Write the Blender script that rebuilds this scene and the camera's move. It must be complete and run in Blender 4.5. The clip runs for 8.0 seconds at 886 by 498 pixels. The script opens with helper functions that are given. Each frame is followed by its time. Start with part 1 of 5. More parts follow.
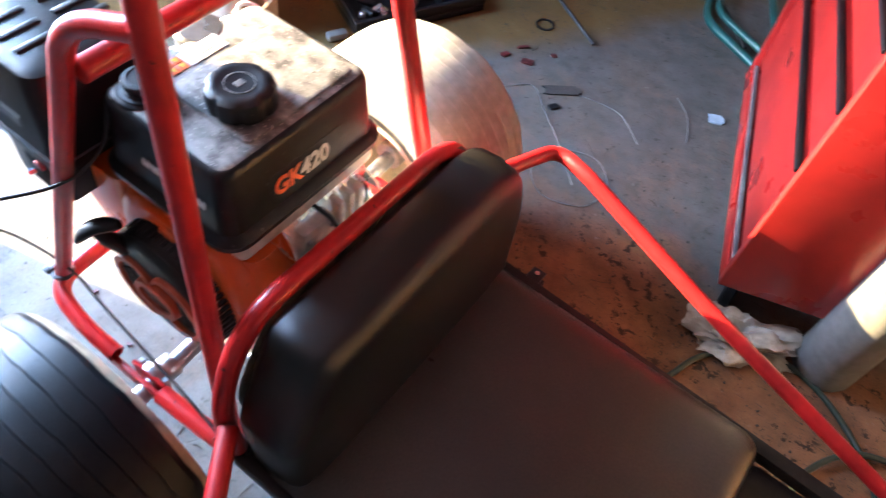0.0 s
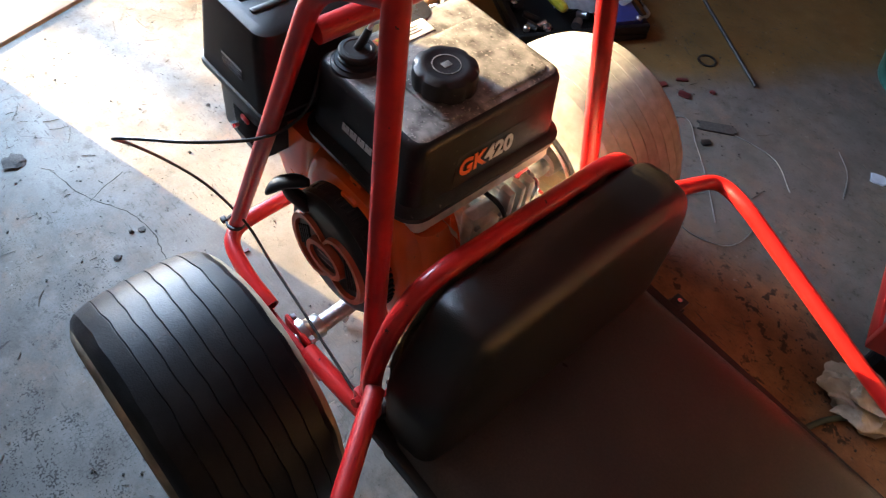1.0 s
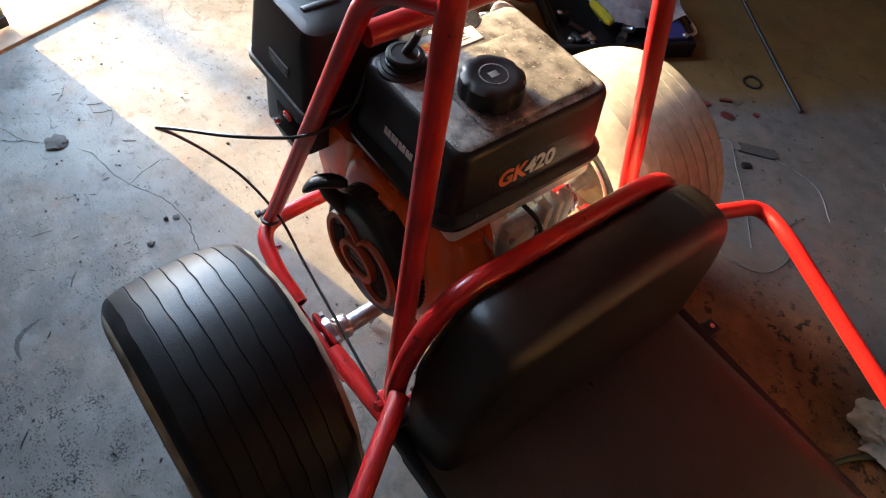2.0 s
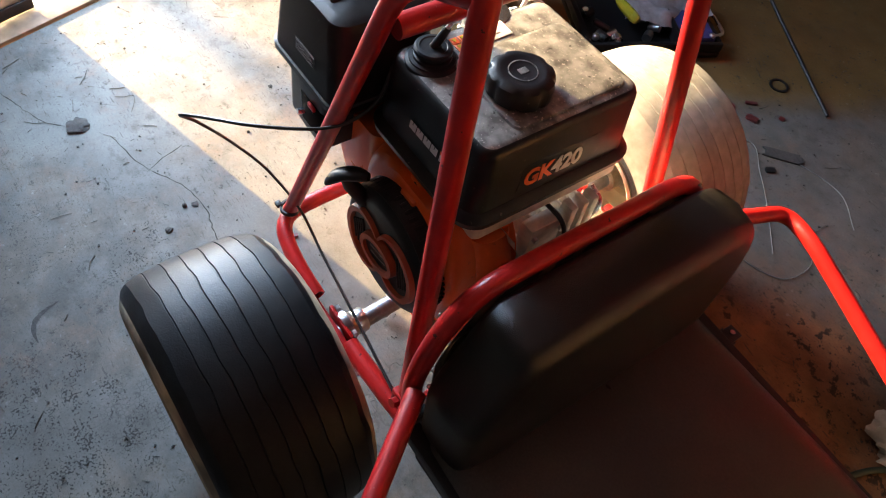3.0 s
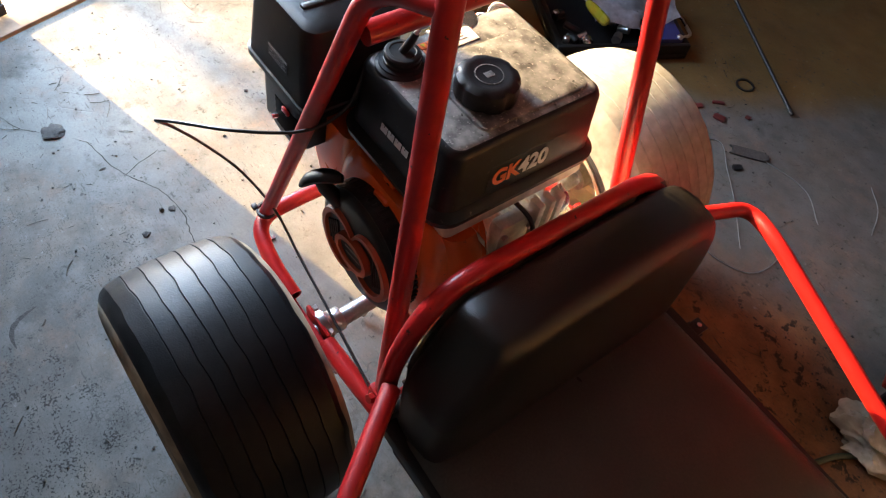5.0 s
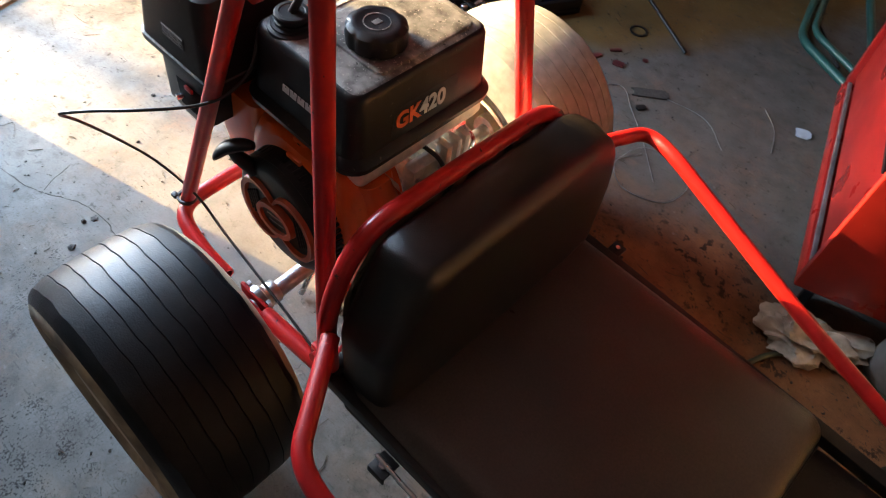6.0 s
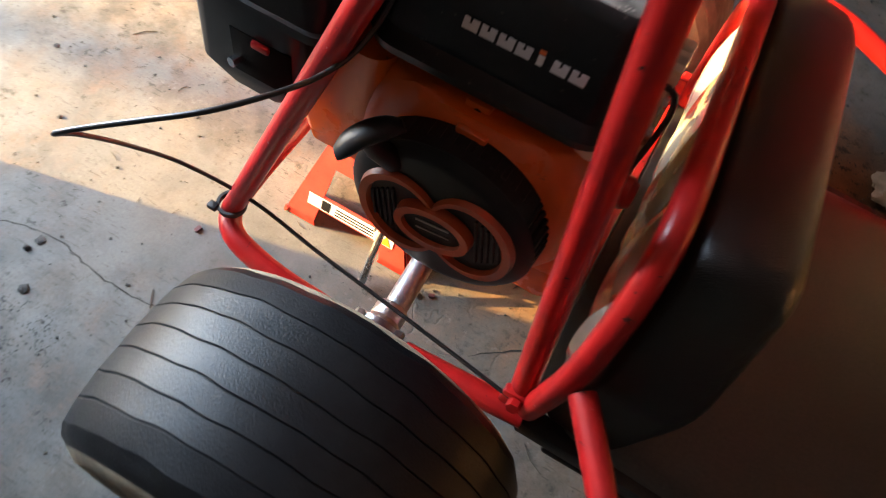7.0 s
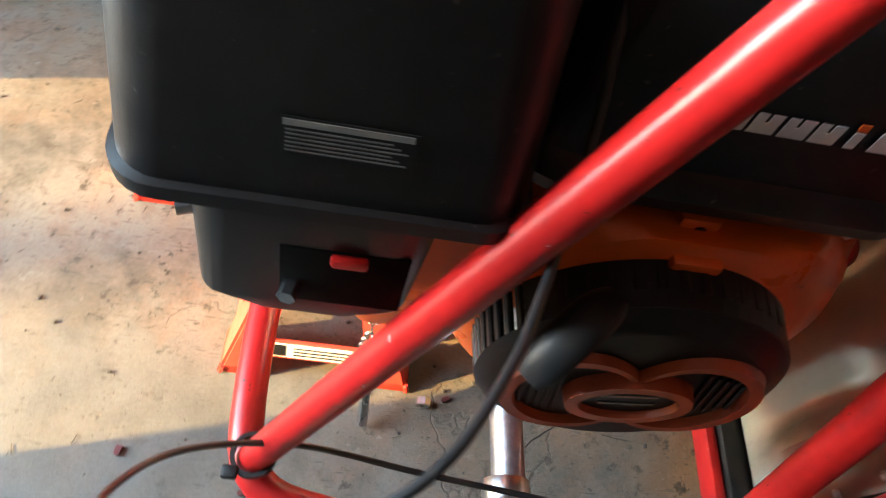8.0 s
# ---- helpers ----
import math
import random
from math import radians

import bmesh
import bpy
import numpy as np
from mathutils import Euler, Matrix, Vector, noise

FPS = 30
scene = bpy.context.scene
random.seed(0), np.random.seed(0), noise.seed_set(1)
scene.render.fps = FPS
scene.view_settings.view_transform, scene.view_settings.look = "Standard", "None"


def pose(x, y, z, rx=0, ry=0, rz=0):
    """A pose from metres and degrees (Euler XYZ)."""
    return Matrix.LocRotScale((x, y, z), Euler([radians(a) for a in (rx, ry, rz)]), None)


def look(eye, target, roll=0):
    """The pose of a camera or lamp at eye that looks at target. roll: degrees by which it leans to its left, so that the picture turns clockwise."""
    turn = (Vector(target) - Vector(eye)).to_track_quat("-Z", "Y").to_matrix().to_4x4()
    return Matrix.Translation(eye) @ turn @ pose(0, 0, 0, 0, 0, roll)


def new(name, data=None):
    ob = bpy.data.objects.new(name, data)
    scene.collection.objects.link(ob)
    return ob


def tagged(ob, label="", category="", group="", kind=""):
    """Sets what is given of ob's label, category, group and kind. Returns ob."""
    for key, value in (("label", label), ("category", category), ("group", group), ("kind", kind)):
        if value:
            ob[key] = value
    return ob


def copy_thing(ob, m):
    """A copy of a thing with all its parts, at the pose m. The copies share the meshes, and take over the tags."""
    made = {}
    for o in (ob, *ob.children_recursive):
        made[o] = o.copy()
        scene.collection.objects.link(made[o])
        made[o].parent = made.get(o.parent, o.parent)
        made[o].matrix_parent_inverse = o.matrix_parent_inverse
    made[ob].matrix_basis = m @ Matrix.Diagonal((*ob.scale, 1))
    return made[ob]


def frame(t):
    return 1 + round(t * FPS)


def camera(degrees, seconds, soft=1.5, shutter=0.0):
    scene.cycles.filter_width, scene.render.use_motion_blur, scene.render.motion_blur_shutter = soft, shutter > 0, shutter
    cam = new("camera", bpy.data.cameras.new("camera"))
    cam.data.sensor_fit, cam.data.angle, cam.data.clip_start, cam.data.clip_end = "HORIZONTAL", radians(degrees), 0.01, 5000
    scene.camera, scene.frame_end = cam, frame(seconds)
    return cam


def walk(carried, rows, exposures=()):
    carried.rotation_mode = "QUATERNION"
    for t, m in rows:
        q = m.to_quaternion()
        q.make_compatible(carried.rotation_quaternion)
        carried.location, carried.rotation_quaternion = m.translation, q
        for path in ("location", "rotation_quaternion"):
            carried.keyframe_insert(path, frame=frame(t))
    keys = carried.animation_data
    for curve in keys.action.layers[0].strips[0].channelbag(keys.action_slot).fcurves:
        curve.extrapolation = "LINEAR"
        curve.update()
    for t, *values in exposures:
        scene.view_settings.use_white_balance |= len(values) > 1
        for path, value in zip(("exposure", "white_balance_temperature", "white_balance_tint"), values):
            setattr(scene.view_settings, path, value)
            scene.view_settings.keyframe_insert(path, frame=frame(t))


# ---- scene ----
cam = camera(62.6, 8.0, soft=1.1, shutter=0.35)
EXPOSURE = 4.17
# seconds, eye, target, roll
PATH = [
    (0, (0.591, -0.459, 1.349), (0.024, 0.591, -0.256), 10.7),
    (0.4, (0.581, -0.511, 1.341), (-0.115, 0.447, -0.272), 9.3),
    (0.5, (0.576, -0.523, 1.339), (-0.136, 0.428, -0.270), 9.5),
    (1, (0.561, -0.550, 1.336), (-0.237, 0.352, -0.260), 9.4),
    (1.5, (0.554, -0.552, 1.336), (-0.282, 0.322, -0.258), 9.9),
    (3, (0.531, -0.555, 1.326), (-0.323, 0.263, -0.288), 11.3),
    (3.5, (0.530, -0.560, 1.327), (-0.329, 0.253, -0.285), 11.5),
    (4, (0.535, -0.560, 1.329), (-0.313, 0.261, -0.286), 12.2),
    (5.5, (0.589, -0.560, 1.353), (-0.215, 0.350, -0.237), 10.8),
    (5.9, (0.652, -0.583, 1.346), (-0.103, 0.377, -0.237), 9.3),
    (6, (0.639, -0.592, 1.343), (-0.083, 0.384, -0.246), 9.8),
    (6.3, (0.538, -0.610, 1.299), (-0.068, 0.411, -0.310), 11.1),
    (6.5, (0.422, -0.606, 1.243), (-0.110, 0.405, -0.399), 11.5),
    (6.8, (0.245, -0.595, 1.149), (-0.141, 0.416, -0.533), 13.4),
    (7, (0.166, -0.562, 1.083), (-0.107, 0.408, -0.645), 15.7),
    (7.2, (0.106, -0.541, 1.007), (-0.080, 0.478, -0.704), 17.3),
    (7.4, (0.035, -0.491, 0.966), (-0.054, 0.545, -0.743), 18.7),
    (7.6, (-0.032, -0.444, 0.952), (-0.011, 0.620, -0.741), 19.6),
    (7.8, (-0.092, -0.413, 0.935), (0.049, 0.656, -0.750), 19.8),
    (8, (-0.137, -0.391, 0.911), (0.133, 0.677, -0.759), 19.8),
]
walk(cam, [(t, look(e, g, r)) for t, e, g, r in PATH], [(t, EXPOSURE + e, k, tint) for t, e, k, tint in ((0.0, 1.25, 5700, 13), (0.5, 0.8, 6200, 13), (1.0, 0.35, 6600, 13), (1.5, 0.1, 6800, 13), (6.0, 0.2, 7000, 13), (7.0, 0.1, 7500, 13), (8.0, 0.14, 7400, 6))])

# ---- world, sun, sky light ----
SUN_E = radians(18.0)
IN = Vector((0.958, 0.285, 0)).normalized()      # into the garage, square to the door wall
AL = Vector((-IN.y, IN.x, 0))                    # along the door wall
world = bpy.data.worlds.new("world")
scene.world = world
world.use_nodes = True
wn = world.node_tree
sky = wn.nodes.new("ShaderNodeTexSky")
sky.sky_type, sky.sun_disc = "NISHITA", False
sky.sun_elevation, sky.sun_rotation = SUN_E, radians(255.6)
wn.links.new(sky.outputs[0], wn.nodes["Background"].inputs[0])
wn.nodes["Background"].inputs[1].default_value = 0.12

sun = new("sun", bpy.data.lights.new("sun", "SUN"))
sun.data.energy, sun.data.angle, sun.data.color = 1.85, radians(0.53), (1.0, 0.69, 0.28)
SUN_H = Vector((math.cos(radians(14.4)), math.sin(radians(14.4)), 0))   # the way the sunlight runs over the floor
sun.matrix_world = look((0, 0, 0), SUN_H * math.cos(SUN_E) + Vector((0, 0, -math.sin(SUN_E))))

DOOR_S = -1.345                                  # inner face of the door wall, along IN
GAP_A, GAP_B = 0.014, 0.611                      # open stretch between the two door leaves, along AL
lamp = new("door_skylight", bpy.data.lights.new("door_skylight", "AREA"))
lamp.data.shape, lamp.data.size, lamp.data.size_y = "RECTANGLE", GAP_B - GAP_A, 1.6
lamp.data.energy, lamp.data.color = 7.4, (0.42, 0.66, 0.97)
gc = IN * (DOOR_S - 0.12) + AL * ((GAP_A + GAP_B) / 2) + Vector((0, 0, 1.2))
lamp.matrix_world = look(gc, gc + IN - AL * 0.7)   # stands in for sky light in the gap; turned to keep the far floor dim

# ---- materials ----


def mat(name, color, rough=0.6, metal=0.0, vary=0.25, scale=30.0, bump=0.0, bump_scale=None, second=None, mix_scale=6.0, mix_lo=0.45, mix_hi=0.65, coat=0.0, rough_vary=0.15, spec=0.5):
    """Principled surface: grain and stains in colour, roughness and relief, in metres."""
    m = bpy.data.materials.new(name)
    m.use_nodes = True
    nt = m.node_tree
    b = nt.nodes["Principled BSDF"]
    N, L = nt.nodes.new, nt.links.new
    tc = N("ShaderNodeTexCoord")
    n1 = N("ShaderNodeTexNoise")
    n1.inputs["Scale"].default_value, n1.inputs["Detail"].default_value = scale, 6.0
    L(tc.outputs["Object"], n1.inputs["Vector"])
    n2 = N("ShaderNodeTexNoise")
    n2.inputs["Scale"].default_value, n2.inputs["Detail"].default_value = mix_scale, 5.0
    L(tc.outputs["Object"], n2.inputs["Vector"])
    ramp = N("ShaderNodeMapRange")
    ramp.inputs["From Min"].default_value, ramp.inputs["From Max"].default_value = mix_lo, mix_hi
    L(n2.outputs["Fac"], ramp.inputs["Value"])
    mx = N("ShaderNodeMix")
    mx.data_type = "RGBA"
    mx.inputs[6].default_value = (*color, 1)
    mx.inputs[7].default_value = (*(second or [c * 0.8 for c in color]), 1)
    L(ramp.outputs[0], mx.inputs[0])
    val = N("ShaderNodeMapRange")
    val.inputs["From Min"].default_value, val.inputs["From Max"].default_value = 0.25, 0.75
    val.inputs["To Min"].default_value, val.inputs["To Max"].default_value = 1 - vary, 1 + vary
    L(n1.outputs["Fac"], val.inputs["Value"])
    mul = N("ShaderNodeMix")
    mul.data_type, mul.blend_type = "RGBA", "MULTIPLY"
    mul.inputs[0].default_value = 1.0
    L(mx.outputs[2], mul.inputs[6])
    L(val.outputs[0], mul.inputs[7])
    L(mul.outputs[2], b.inputs["Base Color"])
    rr = N("ShaderNodeMapRange")
    rr.inputs["To Min"].default_value, rr.inputs["To Max"].default_value = max(0.02, rough - rough_vary), min(1, rough + rough_vary)
    L(n2.outputs["Fac"], rr.inputs["Value"])
    L(rr.outputs[0], b.inputs["Roughness"])
    b.inputs["Metallic"].default_value = metal
    b.inputs["Specular IOR Level"].default_value = spec
    b.inputs["Coat Weight"].default_value = coat
    b.inputs["Coat Roughness"].default_value = 0.15
    if bump:
        nb = N("ShaderNodeTexNoise")
        nb.inputs["Scale"].default_value, nb.inputs["Detail"].default_value = bump_scale or scale * 3, 6.0
        L(tc.outputs["Object"], nb.inputs["Vector"])
        bp = N("ShaderNodeBump")
        bp.inputs["Strength"].default_value, bp.inputs["Distance"].default_value = bump, 0.002
        L(nb.outputs["Fac"], bp.inputs["Height"])
        L(bp.outputs[0], b.inputs["Normal"])
    return m


RED = mat("red_paint", (0.42, 0.012, 0.012), 0.33, vary=0.14, scale=60, bump=0.12, bump_scale=90, second=(0.28, 0.007, 0.0075), mix_scale=9, coat=0.0, spec=0.34)
RED_CHIP = mat("red_cabinet_paint", (0.33, 0.016, 0.013), 0.30, vary=0.1, scale=25, bump=0.06, bump_scale=40, second=(0.27, 0.012, 0.011), coat=0.1)
RED_STAND = mat("red_stand_paint", (0.62, 0.055, 0.04), 0.4, vary=0.2, scale=50, bump=0.2, second=(0.5, 0.03, 0.025))
VINYL = mat("black_vinyl", (0.0060, 0.0055, 0.0052), 0.33, vary=0.2, scale=300, bump=0.35, bump_scale=700, second=(0.0075, 0.0066, 0.0062), mix_scale=5, rough_vary=0.03, spec=0.42)
# paler than VINYL: dust, with the seat's sheen put into the colour
CUSHION = mat("dusty_sheen_vinyl", (0.032, 0.026, 0.022), 0.29, vary=0.25, scale=260, bump=0.3, bump_scale=700, second=(0.056, 0.046, 0.039), mix_scale=4.5, mix_lo=0.35, mix_hi=0.65, rough_vary=0.04, spec=0.55)
RUBBER = mat("tyre_rubber", (0.0055, 0.0055, 0.0062), 0.46, vary=0.35, scale=60, bump=0.22, bump_scale=420, second=(0.011, 0.0105, 0.010), mix_scale=7, mix_lo=0.5, mix_hi=0.75, spec=0.17)
# paler copy of RUBBER: dust plus the far tyre's sunlight in its colour
RUBBER_SUNLIT = mat("dusty_sunlit_rubber", (0.25, 0.240, 0.212), 0.8, vary=0.2, scale=60, bump=0.3, bump_scale=220, second=(0.19, 0.18, 0.158), mix_scale=7, mix_lo=0.5, mix_hi=0.75, spec=0.1)
SIDEWALL = mat("dusty_sidewall", (0.32, 0.25, 0.16), 0.85, vary=0.35, scale=40, bump=0.3, second=(0.16, 0.125, 0.085), mix_scale=12)
TANK = mat("black_tank_paint", (0.006, 0.006, 0.0065), 0.36, vary=0.3, scale=90, bump=0.05, bump_scale=500, second=(0.010, 0.010, 0.010), mix_scale=14, spec=0.3)
# tank-top dust, paled towards its sunlit tone in the colour
DUST_SUNLIT = mat("dusty_sunlit_black", (0.078, 0.076, 0.070), 0.5, vary=0.35, scale=45, bump=0.2, bump_scale=160, second=(0.215, 0.21, 0.196), mix_scale=38, mix_lo=0.38, mix_hi=0.60, spec=0.12)
BLACKPL = mat("black_plastic", (0.007, 0.007, 0.008), 0.42, vary=0.2, scale=80, bump=0.07, bump_scale=900, second=(0.012, 0.012, 0.012), mix_scale=10, spec=0.22)
BUCKET = mat("grey_white_plastic", (0.36, 0.34, 0.30), 0.5, vary=0.15)
ORANGE = mat("orange_paint", (0.70, 0.110, 0.011), 0.30, vary=0.12, scale=40, bump=0.12, bump_scale=90, second=(0.58, 0.095, 0.012), mix_scale=10, coat=0.15)
# darker copy of ORANGE: the starter rings' shade put into the colour
ORANGE_SHADED = mat("shaded_orange_moulding", (0.34, 0.060, 0.016), 0.42, vary=0.15, scale=50, bump=0.1, bump_scale=120, second=(0.24, 0.040, 0.012), mix_scale=14)
STEEL = mat("bright_steel", (0.55, 0.55, 0.56), 0.28, 1.0, vary=0.15, scale=120, bump=0.1)
AXLE = mat("dull_steel", (0.30, 0.30, 0.32), 0.36, 0.9, vary=0.2, scale=120, bump=0.1, second=(0.30, 0.30, 0.32))
ALU = mat("cast_aluminium", (0.74, 0.70, 0.62), 0.42, 0.1, vary=0.25, scale=90, bump=0.4, bump_scale=180, second=(0.35, 0.33, 0.30))
GREYMETAL = mat("grey_metal", (0.24, 0.24, 0.235), 0.5, 0.5, vary=0.3, scale=30, bump=0.3, second=(0.15, 0.145, 0.14))
PRINT = mat("dull_print", (0.10, 0.10, 0.10), 0.75, 0.0, vary=0.3, scale=60, bump=0.1, second=(0.06, 0.06, 0.06))
DARK = mat("dark_steel", (0.014, 0.013, 0.013), 0.5, 0.4, vary=0.3, scale=60, bump=0.3)
CREAM = mat("cream_paint", (0.62, 0.56, 0.44), 0.5, vary=0.15, scale=30, bump=0.15, second=(0.5, 0.44, 0.34))
WOOD = mat("weathered_wood", (0.26, 0.15, 0.08), 0.7, vary=0.4, scale=25, bump=0.5, second=(0.15, 0.085, 0.05))
WALLWOOD = mat("bare_board_wall", (0.22, 0.165, 0.115), 0.8, vary=0.25, scale=12, bump=0.4, second=(0.16, 0.12, 0.08))
# colours of unseen surfaces, chosen for the warm light they bounce
PALE_BOUNCE = mat("pale_bounce_wall", (0.72, 0.47, 0.30), 0.8, vary=0.3, scale=12, bump=0.4, second=(0.60, 0.37, 0.22))
ROOF_BOUNCE = mat("reddish_bounce_roof", (0.36, 0.175, 0.115), 0.8, vary=0.3, scale=12, bump=0.4, second=(0.26, 0.12, 0.08))
PALEMETAL = mat("pale_cast_metal", (0.66, 0.60, 0.50), 0.42, 0.0, vary=0.2, scale=70, bump=0.25, bump_scale=160, second=(0.46, 0.42, 0.35), mix_scale=25)
CYLGREY = mat("galvanised_grey", (0.20, 0.195, 0.185), 0.42, 0.2, vary=0.2, scale=40, bump=0.2, second=(0.15, 0.146, 0.14))
WHITE = mat("white_print", (0.72, 0.72, 0.70), 0.5, vary=0.08)
SILVERPRINT = mat("silver_print", (0.55, 0.55, 0.55), 0.45, vary=0.08)
ORANGEPRINT = mat("orange_print", (0.75, 0.13, 0.02), 0.45, vary=0.08)
CABLE = mat("black_cable", (0.013, 0.013, 0.013), 0.4, vary=0.2)
GREEN = mat("green_enamel", (0.012, 0.075, 0.06), 0.4, vary=0.2, scale=50, bump=0.1, second=(0.01, 0.05, 0.04))
HOSE = mat("green_hose_rubber", (0.028, 0.04, 0.022), 0.55, vary=0.3)
PLASTICBAG = mat("dusty_clear_plastic", (0.44, 0.39, 0.31), 0.3, vary=0.4, scale=30, bump=0.3, bump_scale=60, second=(0.26, 0.21, 0.15), mix_scale=14)
YELLOW = mat("yellow_handle", (0.42, 0.40, 0.03), 0.25, vary=0.15, coat=0.4)
BLUE = mat("blue_plastic", (0.02, 0.035, 0.16), 0.45, vary=0.2)
CLOTH = mat("grey_cloth", (0.50, 0.51, 0.56), 0.9, vary=0.2, scale=60, bump=0.5, second=(0.3, 0.28, 0.27))
REDBITS = mat("red_plastic", (0.09, 0.012, 0.012), 0.5, vary=0.25)
LEAF = mat("dry_leaf", (0.20, 0.11, 0.05), 0.8, vary=0.3, bump=0.4)
DIRT = mat("dirt_lump", (0.038, 0.033, 0.029), 0.95, vary=0.4, scale=120, bump=0.8)
GLASSY = mat("pale_blue_plastic", (0.45, 0.52, 0.62), 0.25, vary=0.2)


def chips(m, color, scale, lo, hi, amount=1.0):
    """Chipped or spattered spots of another colour over a painted surface."""
    nt = m.node_tree
    b = nt.nodes["Principled BSDF"]
    old = b.inputs["Base Color"].links[0].from_socket
    tc = nt.nodes.new("ShaderNodeTexCoord")
    n = nt.nodes.new("ShaderNodeTexNoise")
    n.inputs["Scale"].default_value, n.inputs["Detail"].default_value, n.inputs["Roughness"].default_value = scale, 5.0, 0.6
    nt.links.new(tc.outputs["Object"], n.inputs["Vector"])
    r = nt.nodes.new("ShaderNodeMapRange")
    r.inputs["From Min"].default_value, r.inputs["From Max"].default_value, r.inputs["To Max"].default_value = lo, hi, amount
    nt.links.new(n.outputs["Fac"], r.inputs["Value"])
    x = nt.nodes.new("ShaderNodeMix")
    x.data_type = "RGBA"
    x.inputs[7].default_value = (*color, 1)
    nt.links.new(r.outputs[0], x.inputs[0])
    nt.links.new(old, x.inputs[6])
    nt.links.new(x.outputs[2], b.inputs["Base Color"])


chips(RED, (0.05, 0.012, 0.010), 75, 0.68, 0.70)
chips(RED, (0.42, 0.34, 0.32), 110, 0.715, 0.74, 0.7)
chips(RED_CHIP, (0.35, 0.12, 0.10), 40, 0.70, 0.74, 0.5)
chips(RED_STAND, (0.06, 0.03, 0.025), 60, 0.64, 0.67)
chips(ORANGE, (0.10, 0.035, 0.02), 60, 0.66, 0.72, 0.6)
chips(TANK, (0.10, 0.09, 0.075), 130, 0.66, 0.72, 0.6)
chips(BLACKPL, (0.09, 0.085, 0.075), 170, 0.68, 0.73, 0.5)
chips(DUST_SUNLIT, (0.38, 0.36, 0.32), 240, 0.60, 0.65, 0.7)
chips(DUST_SUNLIT, (0.02, 0.018, 0.015), 70, 0.64, 0.68, 0.8)
chips(CUSHION, (0.09, 0.08, 0.07), 140, 0.68, 0.73, 0.5)


def floor_material():
    """Old concrete: grain, blotches, fine dirt, cracks, shade put in as dark spots, brown soil by the cabinet and an
    ochre area at the back.
    """
    m = bpy.data.materials.new("old_concrete")
    m.use_nodes = True
    nt = m.node_tree
    N, L = nt.nodes.new, nt.links.new
    b = nt.nodes["Principled BSDF"]
    tc = N("ShaderNodeTexCoord")
    P = tc.outputs["Object"]

    def noise_fac(scale, detail=6, rough=0.55):
        n = N("ShaderNodeTexNoise")
        n.inputs["Scale"].default_value, n.inputs["Detail"].default_value, n.inputs["Roughness"].default_value = scale, detail, rough
        L(P, n.inputs["Vector"])
        return n.outputs["Fac"]

    def rng(sock, a, c, lo=0.0, hi=1.0):
        r = N("ShaderNodeMapRange")
        r.inputs["From Min"].default_value, r.inputs["From Max"].default_value = a, c
        r.inputs["To Min"].default_value, r.inputs["To Max"].default_value = lo, hi
        L(sock, r.inputs["Value"])
        return r.outputs[0]

    def mix(fac, a, c, mode="MIX"):
        x = N("ShaderNodeMix")
        x.data_type, x.blend_type = "RGBA", mode
        for sock, k in ((fac, 0), (a, 6), (c, 7)):
            if isinstance(sock, (int, float)):
                x.inputs[k].default_value = sock
            elif isinstance(sock, tuple):
                x.inputs[k].default_value = (*sock, 1)
            else:
                L(sock, x.inputs[k])
        return x.outputs[2]

    def math_node(op, a, c):
        x = N("ShaderNodeMath")
        x.operation = op
        for sock, k in ((a, 0), (c, 1)):
            if isinstance(sock, (int, float)):
                x.inputs[k].default_value = sock
            else:
                L(sock, x.inputs[k])
        return x.outputs[0]

    def spot(cx, cy, r0, r1, wobble=0.25):
        """1 inside a ragged round patch, 0 outside."""
        d = N("ShaderNodeVectorMath")
        d.operation = "DISTANCE"
        L(P, d.inputs[0])
        d.inputs[1].default_value = (cx, cy, 0)
        dd = math_node("ADD", d.outputs["Value"], rng(noise_fac(5.0), 0.3, 0.7, -wobble, wobble))
        return rng(dd, r0, r1, 1.0, 0.0)

    big, mid, fine = noise_fac(2.2), noise_fac(14), noise_fac(190, 8, 0.75)
    col = mix(rng(big, 0.35, 0.65), (0.140, 0.137, 0.130), (0.212, 0.206, 0.193))
    col = mix(rng(mid, 0.5, 0.75, 0.0, 0.4), col, (0.145, 0.136, 0.125))
    # tan, cleaner patches rubbed through the grey
    tan = math_node("MULTIPLY", rng(noise_fac(4.4, 7, 0.66), 0.46, 0.58), rng(noise_fac(1.3, 3), 0.38, 0.56))
    col = mix(math_node("MULTIPLY", tan, 0.70), col, (0.195, 0.150, 0.112))
    # old grime: broad dark blotches, plus spots that put shade into the floor's colour
    grime = math_node("MULTIPLY", rng(noise_fac(5.2, 10, 0.68), 0.47, 0.60), rng(noise_fac(1.6, 4), 0.34, 0.56))
    shade_grime = math_node("MAXIMUM", spot(0.06, -0.20, 0.16, 0.42, 0.16), spot(-0.45, -0.80, 0.22, 0.50, 0.22))
    shade_grime = math_node("MAXIMUM", shade_grime, math_node("MULTIPLY", spot(0.30, 1.20, 0.45, 0.95, 0.18), 0.8))
    shade_grime = math_node("MULTIPLY", shade_grime, rng(noise_fac(7.0, 8, 0.65), 0.30, 0.62, 0.35, 1.0))
    col = mix(math_node("MULTIPLY", math_node("MAXIMUM", grime, shade_grime), 0.74), col, (0.066, 0.061, 0.057))
    scuff = math_node("MULTIPLY", rng(noise_fac(17, 9, 0.72), 0.53, 0.62), rng(noise_fac(2.7), 0.40, 0.54))
